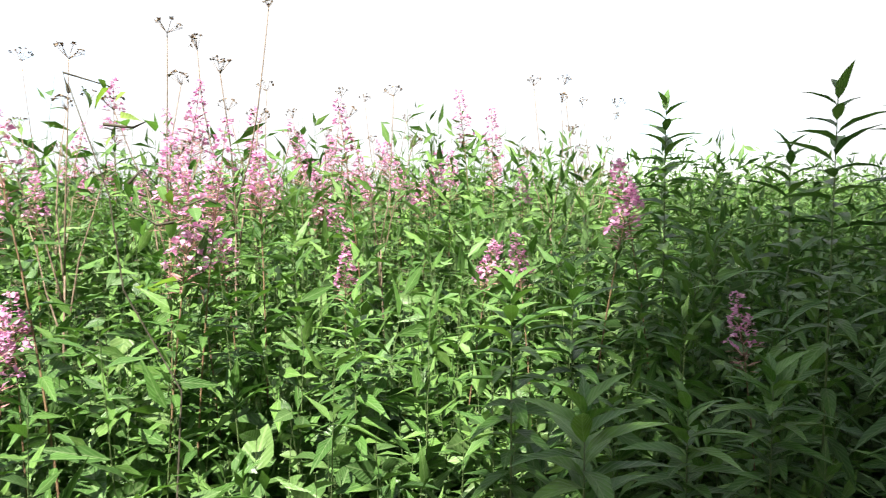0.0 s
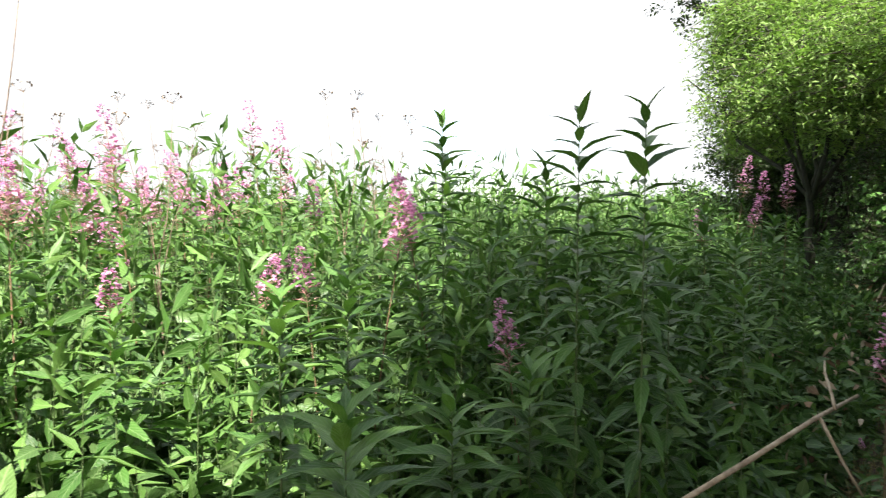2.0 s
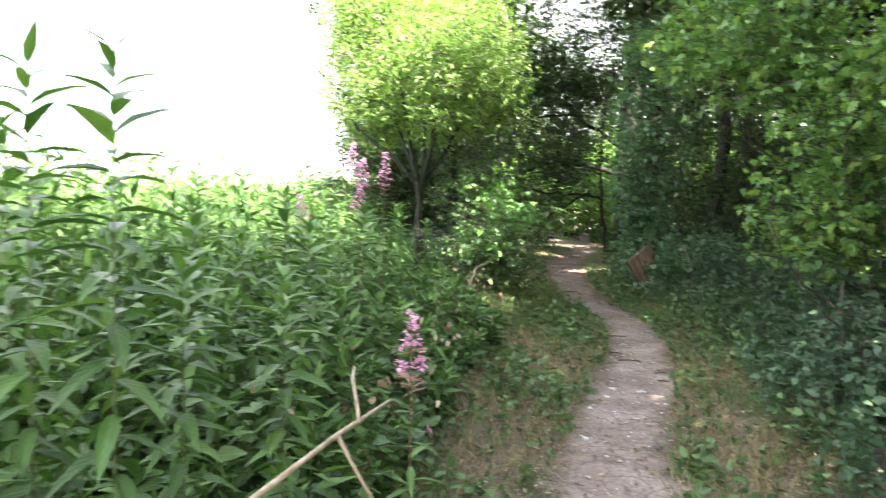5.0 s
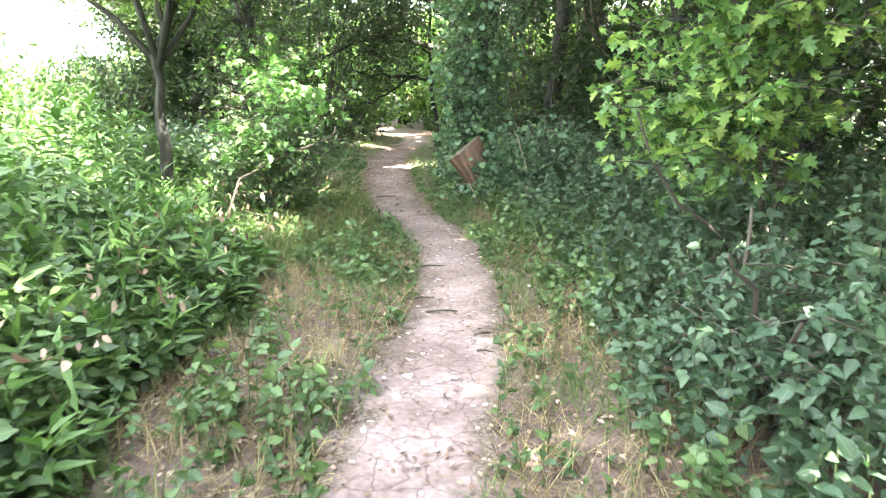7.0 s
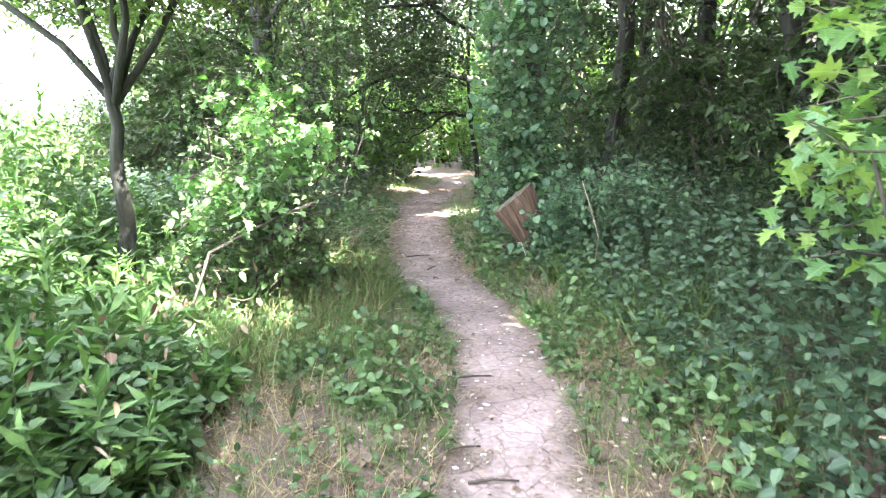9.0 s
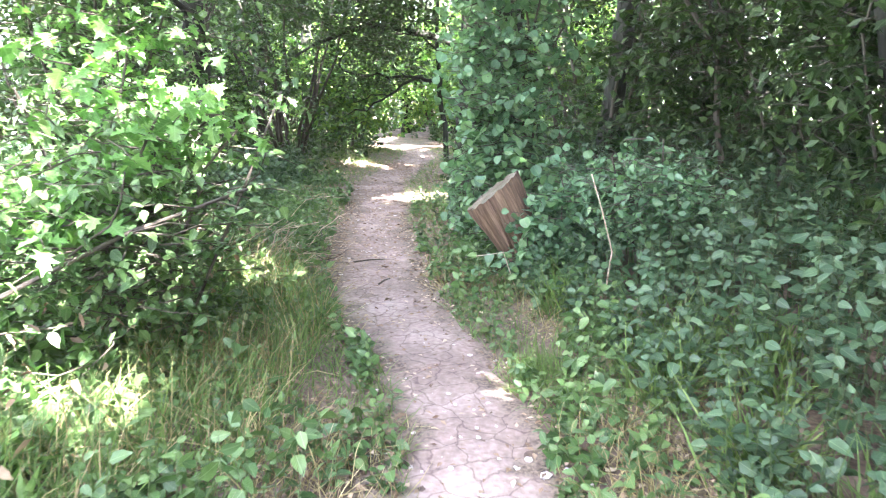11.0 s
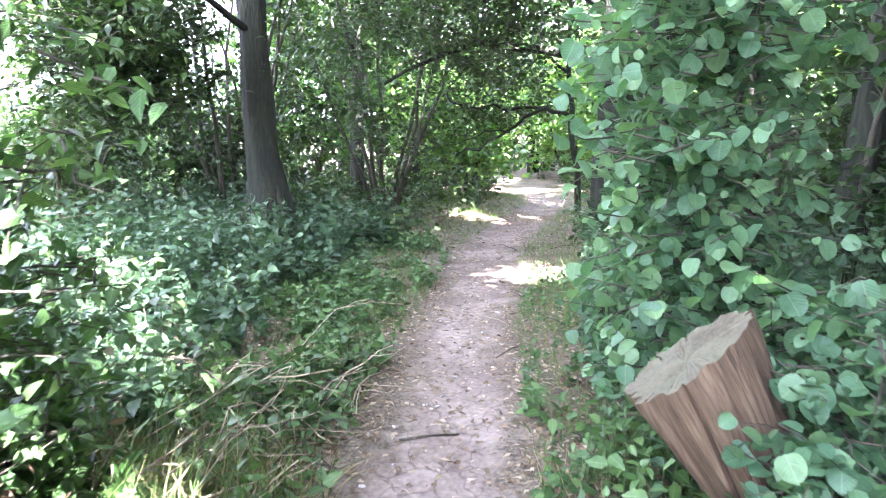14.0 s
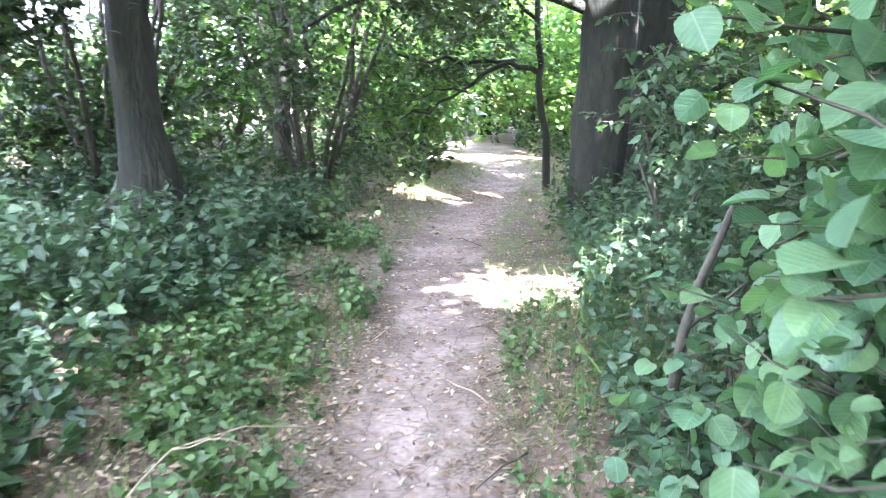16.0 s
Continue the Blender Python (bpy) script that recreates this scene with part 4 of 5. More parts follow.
bush("dogwood_bush", "low bush with large soft green leaves beside the path", blob(150, (1.42, 2.2, 0.52), (0.42, 0.6, 0.4), 0.3), [(1.1, 2.0, 0.9), (1.4, 2.5, 1.0), (1.3, 1.8, 0.7)], (1.5, 2.3), NETTLE, 0.054, 0.7, OVATE_FINE, per=12, twig=0.25)
bush("ivy_growth", "ivy and hazel shoots growing around the stump", np.concatenate([blob(90, (0.92, 8.4, 0.55), (0.32, 0.28, 0.5), 0.2), blob(26, (0.66, 8.2, 0.42), (0.16, 0.08, 0.28), 0.1), blob(7, (0.48, 8.2, 0.25), (0.12, 0.06, 0.1), 0.1)]), [(0.85, 8.3, 0.9), (1.0, 8.4, 0.8)], (0.95, 8.6), HAZEL, 0.065, 0.94, ROUND, per=8, twig=0.2, stem_r=0.008)

right_xy = spread(6000, 0.05, 4.4, -2.5, 17, lambda x, y: x > edge_right(y))
right_h = np.interp(right_xy[:, 0] - edge_right(right_xy[:, 1]), [0, 0.4, 1.0, 2.5], [0.3, 0.6, 0.85, 1.1]) * rand(len(right_xy), 0.7, 1.15)
by_path = (right_xy[:, 0] - edge_right(right_xy[:, 1]) < 1.0) & (right_xy[:, 1] < 13)
herb_mass("shade_undergrowth", "blue-green broad-leaved undergrowth beside the path", "undergrowth", right_xy[by_path], right_h[by_path], NETTLE, OVATE, 0.064, 0.64, 13, tilt=(-25, 15))
herb_mass("deep_undergrowth", "dark undergrowth further into the wood", "undergrowth", right_xy[~by_path], right_h[~by_path], NETTLE, SIMPLE, 0.085, 0.64, 9, tilt=(-25, 15))
bed_xy = spread(2600, -6.0, -1.7, 8.8, 16.5, lambda x, y: x < edge_left(y) - 0.14 + 0.16 * np.sin(3.1 * y) + 0.1 * np.sin(7.3 * y + 1))
bed_h = np.interp(edge_left(bed_xy[:, 1]) - bed_xy[:, 0], [0, 0.4, 1.2, 3], [0.25, 0.42, 0.6, 0.7]) * (0.55 + 0.75 * rand(len(bed_xy)) ** 1.5) * (1 + 0.3 * np.sin(2.3 * bed_xy[:, 0] + bed_xy[:, 1]) * np.sin(1.9 * bed_xy[:, 1]))
sedge_xy = np.concatenate([np.array(c) + RNG.normal(0, 0.07, (90, 2)) for c in ((1.3, 6.6), (1.5, 6.9), (1.25, 7.1), (1.6, 6.3), (1.8, 6.8), (1.2, 5.6), (1.5, 5.2), (0.75, 7.6), (1.05, 6.3), (1.4, 4.4), (0.15, 12.4), (0.3, 11.3))])
hb = Heap()
add_leaves(hb, BLADE, np.column_stack([sedge_xy, lift(sedge_xy[:, 0], sedge_xy[:, 1])]), field_way(len(sedge_xy), 40, 85), rand(len(sedge_xy), 0.2, 0.5), 0.012, twist=0.6)
tagged(part("wood_sedge", hb, GRASS), "tufts of long green blades in the undergrowth", "grass", kind="stuff")
bush("hawthorn_bush", "twiggy bush with pale green leaves behind the stump", blob(150, (1.4, 7.95, 0.85), (0.5, 0.4, 0.35), 0.2), [(1.1, 7.8, 1.1), (1.5, 8.0, 1.2), (1.7, 7.8, 1.0), (1.3, 7.7, 0.9)], (1.5, 8.1), HAZEL, 0.055, 0.7, OVATE, per=9, twig=0.22, stem_r=0.01)
wide_xy = spread(2600, 4.3, 11, -9, 30, lambda x, y: x > 0)
herb_mass("wood_floor_plants", "low plants under the trees of the wood", "undergrowth", wide_xy, rand(len(wide_xy), 0.3, 0.9), WOOD_LEAF, SIMPLE, 0.14, 0.6, 10)
herb_mass("nettle_bed", "bed of dark green nettles in the shade", "undergrowth", bed_xy, bed_h, NETTLE, OVATE, 0.085, 0.6, 13, tilt=(-25, 12))
deep_xy = spread(1800, -7, 5, 15, 27, lambda x, y: np.abs(x - path_x(y)) > 1.0)
herb_mass("wood_undergrowth", "low green plants on the woodland floor", "undergrowth", deep_xy, rand(len(deep_xy), 0.25, 0.7), WOOD_LEAF, SIMPLE, 0.11, 0.6, 11)
bush("bramble_thicket", "sunlit bramble and sapling thicket at the path's edge", np.concatenate([blob(460, (-2.0, 7.5, 1.4), (0.78, 0.8, 1.25), 0.2), blob(170, (-2.2, 8.2, 0.75), (0.6, 0.6, 0.65), 0.2), blob(170, (-1.6, 6.2, 0.85), (0.5, 0.55, 0.6), 0.2), np.array([(-0.95, 7.0, 1.5), (-0.98, 7.0, 1.42), (-1.05, 6.95, 1.2), (-1.0, 6.25, 1.05), (-1.1, 6.1, 1.0)]), blob(150, (-1.75, 6.6, 0.8), (0.45, 0.6, 0.65), 0.2)]),
     [(-1.6, 7.2, 1.9), (-2.2, 7.9, 2.5), (-1.5, 6.9, 1.2), (-2.6, 7.2, 2.5), (-1.9, 8.3, 1.4), (-1.45, 7.5, 0.8), (-1.3, 7.2, 1.4), (-1.5, 7.9, 0.6), (-2.0, 6.4, 1.5), (-1.4, 6.5, 0.9)], (-2.4, 7.8), BROAD, 0.058, 0.6, OVATE, per=9)
bush("maple_sapling", "young maple with bright green lobed leaves at the path's edge", np.concatenate([blob(70, (-1.5, 6.5, 1.3), (0.35, 0.55, 0.5), 0.2), blob(40, (-1.8, 7.1, 1.7), (0.4, 0.4, 0.4), 0.2), blob(45, (-1.75, 6.0, 0.95), (0.35, 0.4, 0.3), 0.2), np.array([(-0.93, 6.85, 1.45), (-1.0, 6.8, 1.38), (-1.05, 6.75, 1.3), (-1.15, 6.8, 1.2)])]),
     [(-1.5, 6.5, 1.7), (-1.3, 6.3, 1.4), (-1.8, 7.1, 1.9), (-1.1, 6.8, 1.3)], (-1.75, 6.7), YOUNG, 0.075, 0.95, LOBED, per=8, twig=0.22, stem_r=0.012)
# added mass of dark leaves stands in for the wood's shaded interior
bush("dark_thicket", "dense dark-leaved thicket added for the shade under the trees", np.concatenate([blob(420, (3.1, 8.2, 1.6), (0.8, 1.7, 1.1), 0.2), blob(240, (2.7, 10.4, 1.7), (0.8, 0.9, 1.2), 0.2), blob(220, (3.3, 5.9, 1.4), (0.7, 0.9, 0.9), 0.2)]), [(2.6, 7.6, 2.2), (3.2, 9.2, 2.4), (3.4, 7.0, 2.0), (2.6, 10.2, 2.4), (3.2, 6.2, 1.8)], (3.2, 8.3), WOOD_LEAF, 0.1, 0.5, SIMPLE, per=14, twig=0.4)
# this hedge has its shade put into the dark leaf colour as well
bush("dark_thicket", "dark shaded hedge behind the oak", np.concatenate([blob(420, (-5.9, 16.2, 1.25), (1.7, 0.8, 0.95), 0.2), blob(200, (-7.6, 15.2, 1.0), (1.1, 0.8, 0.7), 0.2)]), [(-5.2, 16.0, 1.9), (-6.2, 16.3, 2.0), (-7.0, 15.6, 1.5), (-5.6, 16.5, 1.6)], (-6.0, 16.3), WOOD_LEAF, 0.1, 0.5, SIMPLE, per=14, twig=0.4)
bush("elder_shrub", "blue-green shrub in front of the grey trunks", blob(90, (0.75, 13.2, 1.5), (0.45, 0.4, 0.65), 0.2), [(0.6, 13.1, 1.8), (0.9, 13.3, 2.0), (0.5, 13.2, 1.2)], (0.85, 13.4), NETTLE, 0.085, 0.55, OVATE, per=9, twig=0.25)

bush("sallow_shoot", "young shoot with a few bright yellow-green leaves", np.array([(-2.55, -3.32, 1.78), (-2.5, -3.25, 1.7), (-2.48, -3.2, 1.55), (-2.44, -3.1, 1.45), (-2.4, -3.0, 1.5), (-2.4, -3.1, 1.3)]),
     [(-2.55, -3.32, 1.8)], (-2.36, -2.9), MAPLE, 0.06, 0.6, OVATE, per=4, twig=0.1, stem_r=0.003)

bush("hazel_sapling", "low young hazel with round leaves beside the path", np.concatenate([blob(22, (0.34, 10.2, 0.35), (0.18, 0.2, 0.25), 0.1), blob(34, (0.2, 10.3, 0.36), (0.14, 0.12, 0.34), 0.1), blob(16, (0.42, 10.2, 0.85), (0.16, 0.15, 0.2), 0.1), blob(34, (0.3, 9.5, 1.0), (0.16, 0.28, 0.36), 0.1)]),
     [(0.3, 10.15, 0.5), (0.38, 10.2, 0.95), (0.3, 9.45, 1.2), (0.25, 9.6, 0.9)], (0.36, 10.2), HAZEL, 0.068, 0.96, ROUND, per=4, twig=0.15, stem_r=0.006)

# ---- stump ----


def stump():
    root = new("tree_stump")
    base, low_rim, high_rim = np.array((0.77, 8.64, -0.05)), np.array((0.16, 8.36, 0.61)), np.array((0.47, 8.52, 0.91))
    mid = (low_rim + high_rim) / 2 + np.array((0.03, 0.0, 0.0))
    axis = mid - base
    k, rings = 240, 14
    fissures = [(q * 0.483 + RNG.uniform(-0.15, 0.15), RNG.uniform(0.12, 0.45), RNG.uniform(0.035, 0.06)) for q in range(13)]
    v = []
    for i in range(rings):
        t = i / (rings - 1)
        c = base + axis * t
        for j in range(k):
            a = 2 * math.pi * j / k
            rad = 0.188 * (0.94 + 0.08 * t + 0.05 * math.sin(3 * a + 1) + 0.03 * math.sin(7 * a + t) + 0.02 * math.sin(13 * a + 2) * math.sin(5 * t + a) + 0.014 * math.sin(29 * a + 2 * t) + 0.008 * math.sin(47 * a) + 0.3 * max(0, 0.25 - t))
            for at, deep, wide in fissures:
                off = (a - at - 0.12 * math.sin(4 * t + at) + math.pi) % (2 * math.pi) - math.pi
                rad -= 0.188 * deep * max(0, 1 - abs(off) / wide) * (0.6 + 0.4 * math.sin(3 * t + at * 3))
            p = c + np.array((math.cos(a), math.sin(a), 0)) * rad
            if t > 0.4:
                p[2] += (t - 0.4) / 0.6 * 0.8 * (p[0] - c[0])
            if i == rings - 1:
                p = p + (c - p) * np.array((0.045, 0.045, 0.0))
                p[2] += 0.006 * math.sin(9 * a + 2) + 0.004 * math.sin(17 * a)
            v.append(p)
    f = []
    for i in range(rings - 1):
        for j in range(k):
            a, b = i * k + j, i * k + (j + 1) % k
            f += [(a, b, b + k), (a, b + k, a + k)]
    h = Heap()
    h.add(v, f)
    body = part("body", h, STUMP, root, "ridged brown weathered wood with dark cracks")
    rim = np.array(v[-k:])
    c = rim.mean(0)
    plane = np.linalg.lstsq(np.column_stack([rim[:, :2], np.ones(k)]), rim[:, 2], rcond=None)[0]
    h = Heap()
    hoops, f = [rim], []
    for q, u in enumerate((0.9, 0.7, 0.45, 0.2)):
        hoop = c + (rim - c) * u
        ang = np.arange(k) * 2 * math.pi / k
        hoop[:, 2] = hoop[:, :2] @ plane[:2] + plane[2] - 0.008 + 0.006 * np.sin(5 * ang + q) + RNG.normal(0, 0.002, k)
        hoops.append(hoop)
        for j in range(k):
            a, b = q * k + j, q * k + (j + 1) % k
            f += [(a, b, b + k), (a, b + k, a + k)]
    f += [(4 * k + j, 4 * k + (j + 1) % k, 5 * k) for j in range(k)]
    h.add(np.concatenate(hoops + [hoops[-1].mean(0)[None] - np.array((0, 0, 0.01))]), f)
    part("cut_top", h, STUMP_CUT, body, "grey weathered cut face with green algae")
    return tagged(root, "leaning old tree stump of brown cracked wood", "stump")


stump()

# ---- dead wood ----


def dead_branch(points, r0, twigs, mat, label):
    root = new("dead_branch")
    h = Heap()
    p = np.array(points, float)
    add_tubes(h, p[None], np.linspace(r0, r0 * 0.55, len(p)), 8)
    stick = part("stick", h, mat, root, smooth=True)
    for a, b, r in twigs:
        h = Heap()
        add_tubes(h, wander(a, b, 5, 0, 0.08)[None], np.linspace(r, r * 0.5, 5), 5)
        part("twig", h, mat, stick)
    return tagged(root, label, "branch")


dead_branch([(-1.62, -2.35, 0.02), (-1.4, -2.05, 0.45), (-1.2, -1.85, 0.72), (-1.0, -1.62, 0.88), (-0.92, -1.3, 0.93), (-0.88, -0.98, 0.93)], 0.0095,
            [((-0.92, -1.3, 0.93), (-0.82, -1.22, 0.7), 0.006), ((-0.9, -1.2, 0.93), (-0.95, -1.1, 1.05), 0.006)],
            PALE_WOOD, "pale dead branch propped in the weeds at the verge")
for k in range(64):
    x, y = RNG.uniform(-2.1, -1.15), RNG.uniform(7.9, 9.6)
    a, ln = RNG.uniform(-1.5, 1.7), RNG.uniform(0.25, 0.85)
    z0, z1 = RNG.uniform(0.0, 0.14), RNG.uniform(0.04, 0.46)
    end = np.array((x + math.cos(a) * ln, y + math.sin(a) * ln, z1))
    end[0] = min(end[0], path_x(end[1]) - 0.25)
    line = wander((x, y, z0), end, 6, RNG.uniform(-0.02, 0.1), 0.1)
    r = RNG.uniform(0.002, 0.0065)
    mid = line[3]
    dead_branch(np.vstack([[(x, y, -0.01)], line]), r, [(mid, mid + np.array((RNG.uniform(0.08, 0.3), RNG.uniform(-0.2, 0.2), RNG.uniform(-0.08, 0.14))), r * 0.6)],
                PALE_WOOD if k % 3 else TWIG, "thin dead twig in a heap of brushwood")
dead_branch(np.vstack([[(-1.98, 8.5, 0.0)], wander((-1.95, 8.45, 0.13), (-1.28, 8.02, 0.1), 6, 0.03, 0.05)]), 0.016, [((-1.5, 8.17, 0.12), (-1.15, 8.4, 0.2), 0.007)], PALE_WOOD, "pale crooked dead branch lying beside the path")
dead_branch([(-2.0, 5.6, -0.01), (-1.75, 5.65, 0.7), (-1.3, 5.9, 0.93), (-0.92, 6.3, 1.06)], 0.013, [((-1.5, 5.8, 0.85), (-1.2, 5.7, 1.2), 0.006), ((-1.3, 5.9, 0.93), (-1.0, 5.9, 0.9), 0.005)], TWIG, "dark bare bough reaching out of the thicket")
dead_branch([(-1.5, 6.6, -0.01), (-1.3, 6.75, 0.5), (-1.12, 6.87, 0.95), (-0.92, 7.05, 1.5)], 0.011, [((-1.12, 6.87, 0.95), (-0.95, 6.8, 1.2), 0.005)], TWIG, "slender brown stem leaning out of the thicket")
dead_branch([(0.55, 8.12, 0.0), (0.42, 8.1, 0.36), (0.22, 8.06, 0.34)], 0.005, [], PALE_WOOD, "thin pale twig lying across the stump's foot")
dead_branch([(1.05, 7.55, -0.01), (1.06, 7.55, 0.3), (1.08, 7.55, 0.5), (1.0, 7.57, 0.78), (0.93, 7.6, 1.0)], 0.007, [], PALE_WOOD, "thin pale dead stem standing in the undergrowth")
dead_branch([(0.13, 10.42, -0.01), (0.16, 10.43, 0.4), (0.19, 10.45, 0.7), (0.235, 10.45, 0.9), (0.32, 10.47, 1.14)], 0.024, [((0.2, 10.45, 0.72), (0.36, 10.4, 0.9), 0.009)], TWIG, "broken brown sapling stem leaning in the hazel")

for k in range(46):
    y = RNG.uniform(9.5, 15)
    x = path_x(y) + RNG.choice([-1, 1]) * RNG.uniform(0.35, 1.2)
    if x > edge_right(y):
        continue
    a, ln = RNG.uniform(0, 6.28), RNG.uniform(0.1, 0.4)
    z = float(lift(np.array(x), np.array(y)))
    line = wander((x, y, z + 0.005), (x + math.cos(a) * ln, y + math.sin(a) * ln, z + RNG.uniform(0.005, 0.06)), 5, 0.02, 0.1)
    dead_branch(line, RNG.uniform(0.003, 0.006), [], PALE_WOOD if k % 2 else TWIG, "small dead twig lying on the woodland floor")

# ---- grass, litter, stones ----


def blades(name, label, xy, length, mat, lean=(35, 88), width=0.005):
    n = len(xy)
    h = Heap()
    w = field_way(n, *lean)
    add_leaves(h, BLADE, np.column_stack([xy, lift(xy[:, 0], xy[:, 1]) - 0.005]), w, length, width, twist=0.6)
    return tagged(part(name, h, mat), label, "grass", kind="stuff")


def verge(x, y):
    d = np.abs(x - path_x(y))
    return (d > np.interp(y, PATH_Y, PATH_W) * 0.95) & (x > edge_left(y) - 0.5) & (x < edge_right(y) + 0.4)


n_w = 600
wy = rand(n_w, -0.5, 8.5)
wx = edge_left(wy) - rand(n_w, -0.05, 0.7)
hb = Heap()
add_leaves(hb, OVATE, np.column_stack([wx, wy, rand(n_w, 0.05, 0.75)]), field_way(n_w, -70, 0), rand(n_w, 0.03, 0.09), rand(n_w, 0.015, 0.04), twist=0.8)
tagged(part("withered_leaves", hb, LITTER), "withered brown leaves hanging among the weeds", "dead leaves", kind="stuff")
v_xy = spread(75000, -2.6, 1.6, -3, 13, verge)
clump = np.sin(v_xy[:, 0] * 5 + 1) * np.sin(v_xy[:, 1] * 3.1) + 0.5 * np.sin(v_xy[:, 0] * 13) * np.sin(v_xy[:, 1] * 9)
dry = (clump > np.interp(v_xy[:, 1], [3, 6.5], [-0.4, 0.3])) & (v_xy[:, 1] < 9)
blades("dry_grass", "dry straw-coloured grass along the verge", v_xy[dry], rand(dry.sum(), 0.08, 0.26), STRAW, (8, 80))
wet = ~dry & ((v_xy[:, 1] < 9) | (RNG.random(len(v_xy)) < 0.45))
blades("green_grass", "short green grass along the verge", v_xy[wet], rand(wet.sum(), 0.06, 0.2), GRASS, (25, 85))
bend_xy = spread(9000, -2.4, -0.75, 5.0, 8.6, lambda x, y: (x < path_x(y) - 0.5) & (np.sin(4.1 * x + y) * np.sin(3.3 * y) > -0.35))
pale = RNG.random(len(bend_xy)) < 0.35
blades("green_grass", "long pale green grass at the bend of the path", bend_xy[~pale], rand((~pale).sum(), 0.15, 0.48), GRASS, (40, 85), 0.007)
blades("dry_grass", "long bleached grass stalks at the bend of the path", bend_xy[pale], rand(pale.sum(), 0.15, 0.5), STRAW, (30, 85), 0.006)
tuft_xy = np.array([0.5, 6.62]) + RNG.normal(0, 0.09, (420, 2))
blades("grass_tuft", "bright yellow-green grass tuft beside the path", tuft_xy, rand(420, 0.08, 0.2), GRASS, (30, 85))
far_v = spread(15000, -3.0, 1.0, 11, 22, lambda x, y: np.abs(x - path_x(y)) > 0.4)
blades("shade_grass", "thin grass in the shade of the wood", far_v, rand(len(far_v), 0.05, 0.18), GRASS, (25, 85), 0.006)

sprig_xy = spread(1700, -1.7, 1.3, -2.5, 13, verge)
herb_mass("verge_seedlings", "small green seedlings in the verge", "wild plants", sprig_xy, rand(len(sprig_xy), 0.04, 0.24), BROAD, OVATE, 0.05, 0.6, 7, tilt=(-5, 25))

low_v = spread(3600, -2.2, 1.2, -1.6, 9.8, lambda x, y: verge(x, y) & (np.sin(3.1 * x + 0.7) * np.sin(2.3 * y + x) + 0.6 * np.sin(6.3 * y) * np.sin(5 * x) > np.interp(y, [2.5, 5.2, 6.2, 8.5, 9.8], [0.5, 0.2, -0.25, -0.3, 0.15])))
herb_mass("verge_plants", "low leafy weeds spilling over the verge", "wild plants", low_v, rand(len(low_v), 0.1, 0.38) * np.clip(np.abs(low_v[:, 0] - path_x(low_v[:, 1])) / 0.8, 0.4, 1.1), BROAD, OVATE, 0.065, 0.62, 8, tilt=(-25, 15))

wood_v = spread(1700, -2.5, -1.2, 9.2, 15.0, lambda x, y: (x < path_x(y) - 0.42) & (x > edge_left(y) - 0.3) & (np.sin(2.7 * x + 1.1) * np.sin(1.9 * y + x) + 0.7 * np.sin(5.3 * y + 1) * np.sin(6 * x) > np.interp(path_x(y) - x, [0.4, 1.2], [0.35, -0.5])))
herb_mass("woodland_weeds", "low weeds spreading from the nettles towards the path", "wild plants", wood_v, rand(len(wood_v), 0.05, 0.24), BROAD, OVATE, 0.055, 0.62, 8, tilt=(-20, 15))

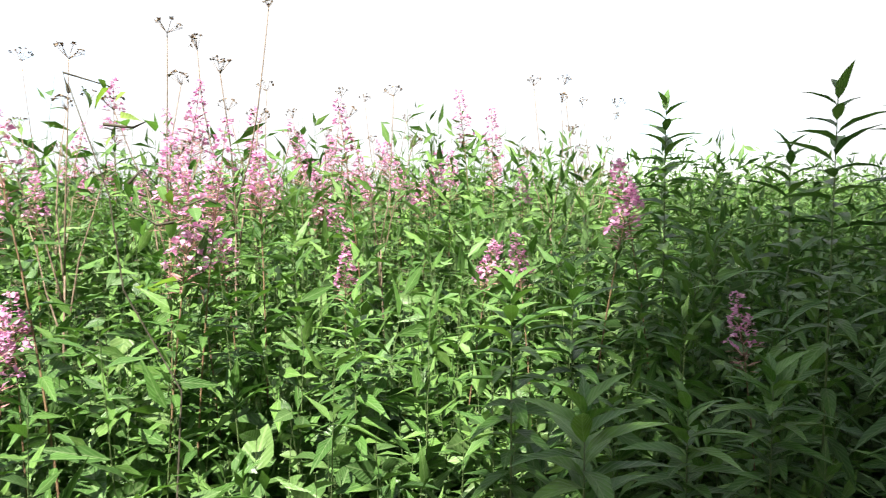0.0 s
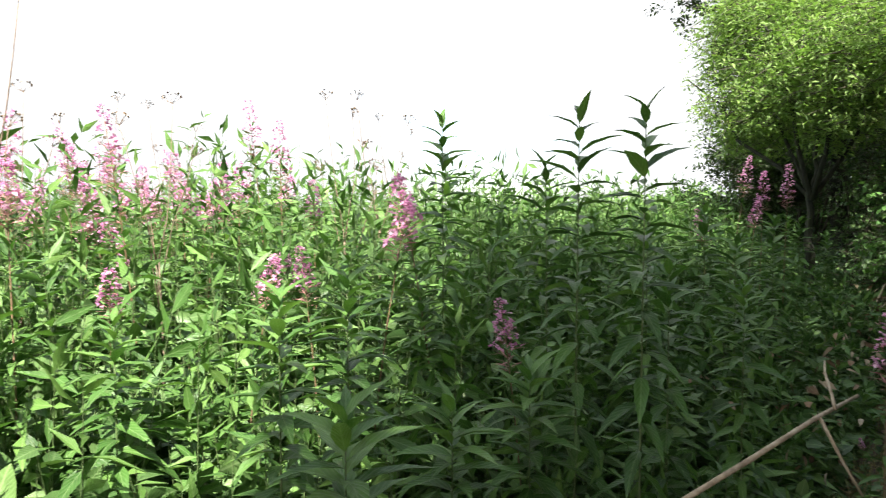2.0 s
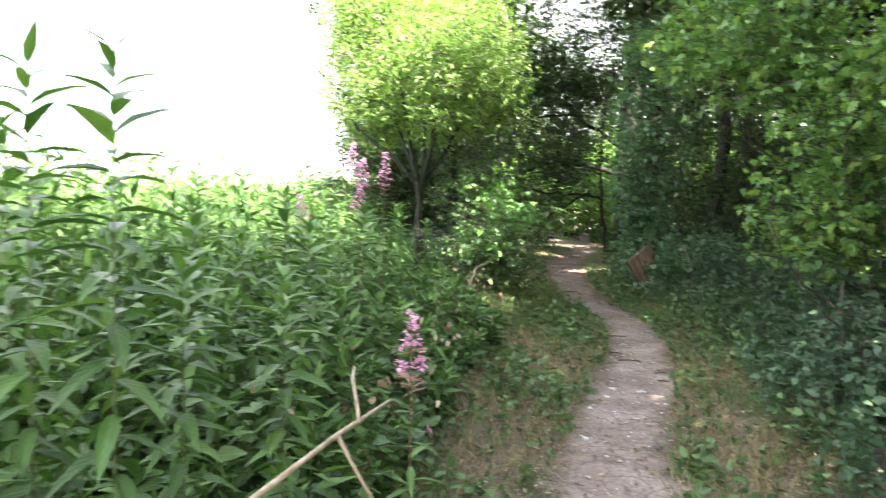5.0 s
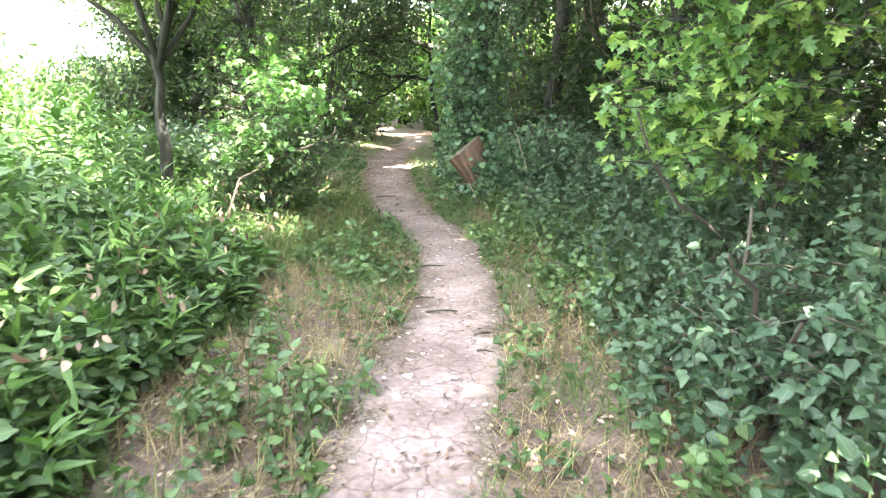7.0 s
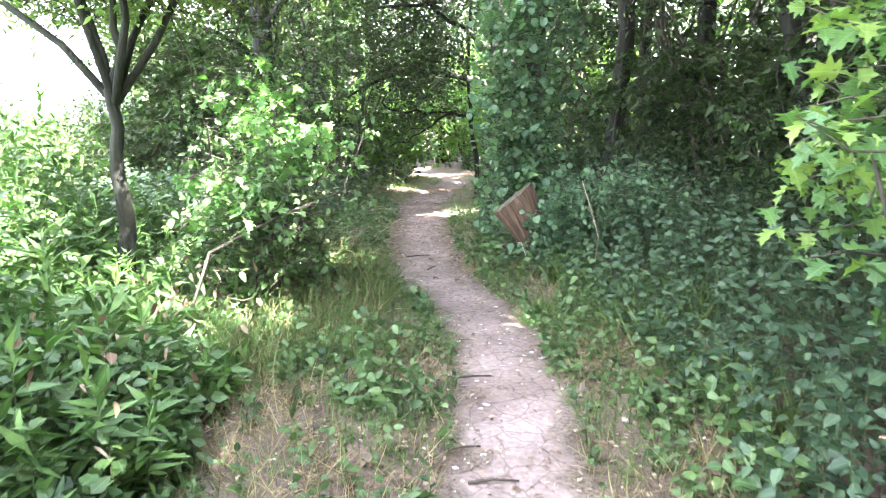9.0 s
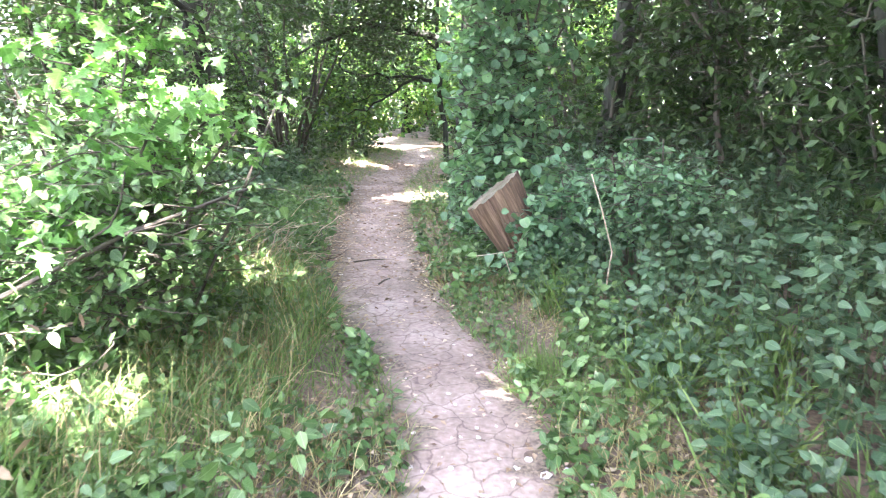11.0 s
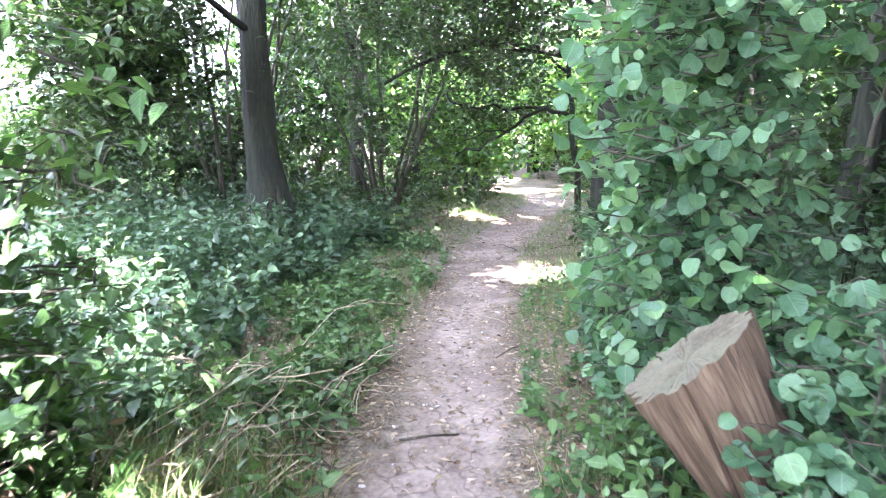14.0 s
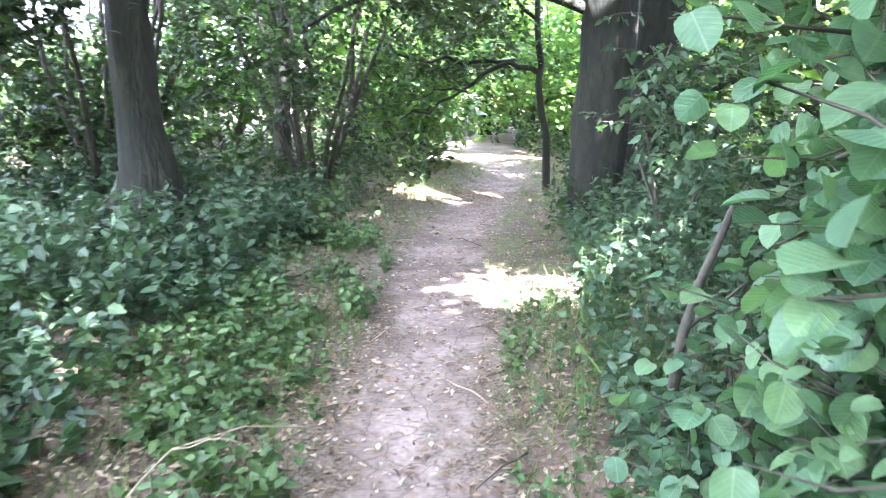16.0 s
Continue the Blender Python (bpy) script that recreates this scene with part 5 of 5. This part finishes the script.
lit_xy = spread(34000, -2.4, 1.4, -3, 24, lambda x, y: (x > edge_left(y) - 0.2) & (x < edge_right(y) + 0.2) & ((np.abs(x - path_x(y)) > 0.3) | (RNG.random(len(x)) < np.interp(y, [7, 10], [0.35, 1.0]))))
lit_xy = np.concatenate([lit_xy, spread(7000, -2.4, 0.6, 8.4, 13, lambda x, y: (np.abs(x - path_x(y)) > 0.3) & (x > edge_left(y) - 0.2) & (x < edge_right(y) + 0.2)), RNG.normal((-1.5, 17.7), (0.8, 0.4), (2600, 2))])
h = Heap()
add_leaves(h, SIMPLE, np.column_stack([lit_xy, lift(lit_xy[:, 0], lit_xy[:, 1]) + rand(len(lit_xy), 0.016, 0.03)]), field_way(len(lit_xy), -8, 12), rand(len(lit_xy), 0.015, 0.04) * np.interp(lit_xy[:, 1], [7, 10], [1.3, 1.6]), rand(len(lit_xy), 0.01, 0.03), twist=0.3)
tagged(part("leaf_litter", h, LITTER), "dead brown leaves and chips scattered over the ground", "litter", kind="stuff")


def stone_mesh(seed):
    bm = bmesh.new()
    bmesh.ops.create_icosphere(bm, subdivisions=1, radius=1)
    r = random.Random(seed)
    for vert in bm.verts:
        vert.co *= r.uniform(0.7, 1.2)
        vert.co.z *= 0.35
    me = bpy.data.meshes.new("stone")
    bm.to_mesh(me)
    bm.free()
    me.materials.append(STONE)
    return me


stone_meshes = [stone_mesh(s) for s in range(5)]
for k in range(280):
    y = RNG.uniform(0, 18) if k > 90 else RNG.uniform(0.5, 7)
    x = path_x(y) + RNG.normal(0, 0.22)
    s = RNG.uniform(0.007, 0.02) * (2.0 if k % 11 == 0 else 1)
    ob = new("stone", stone_meshes[k % 5])
    ob.parent = footpath
    ob.matrix_basis = Matrix.Translation((x, y, float(lift(np.array(x), np.array(y))) + 0.013)) @ Matrix.Rotation(k * 1.9, 4, "Z") @ Matrix.Diagonal((s, s * RNG.uniform(0.5, 1), s, 1))
for k, (x, y, a, ln) in enumerate(((0.05, 4.05, 0.1, 0.22), (-0.1, 4.35, 0.3, 0.2), (0.3, 3.6, 0.5, 0.12), (-0.05, 5.3, 0.2, 0.25), (0.3, 3.3, -0.2, 0.1), (-0.7, 9.3, 0.4, 0.3), (-0.5, 8.6, 1.2, 0.2))):
    z = float(lift(np.array(x), np.array(y))) + 0.018
    dead_branch([(x - math.cos(a) * ln / 2, y - math.sin(a) * ln / 2, z), (x, y + 0.01, z + 0.006), (x + math.cos(a) * ln / 2, y + math.sin(a) * ln / 2, z)], 0.008, [], TWIG, "short dark stick lying on the path")
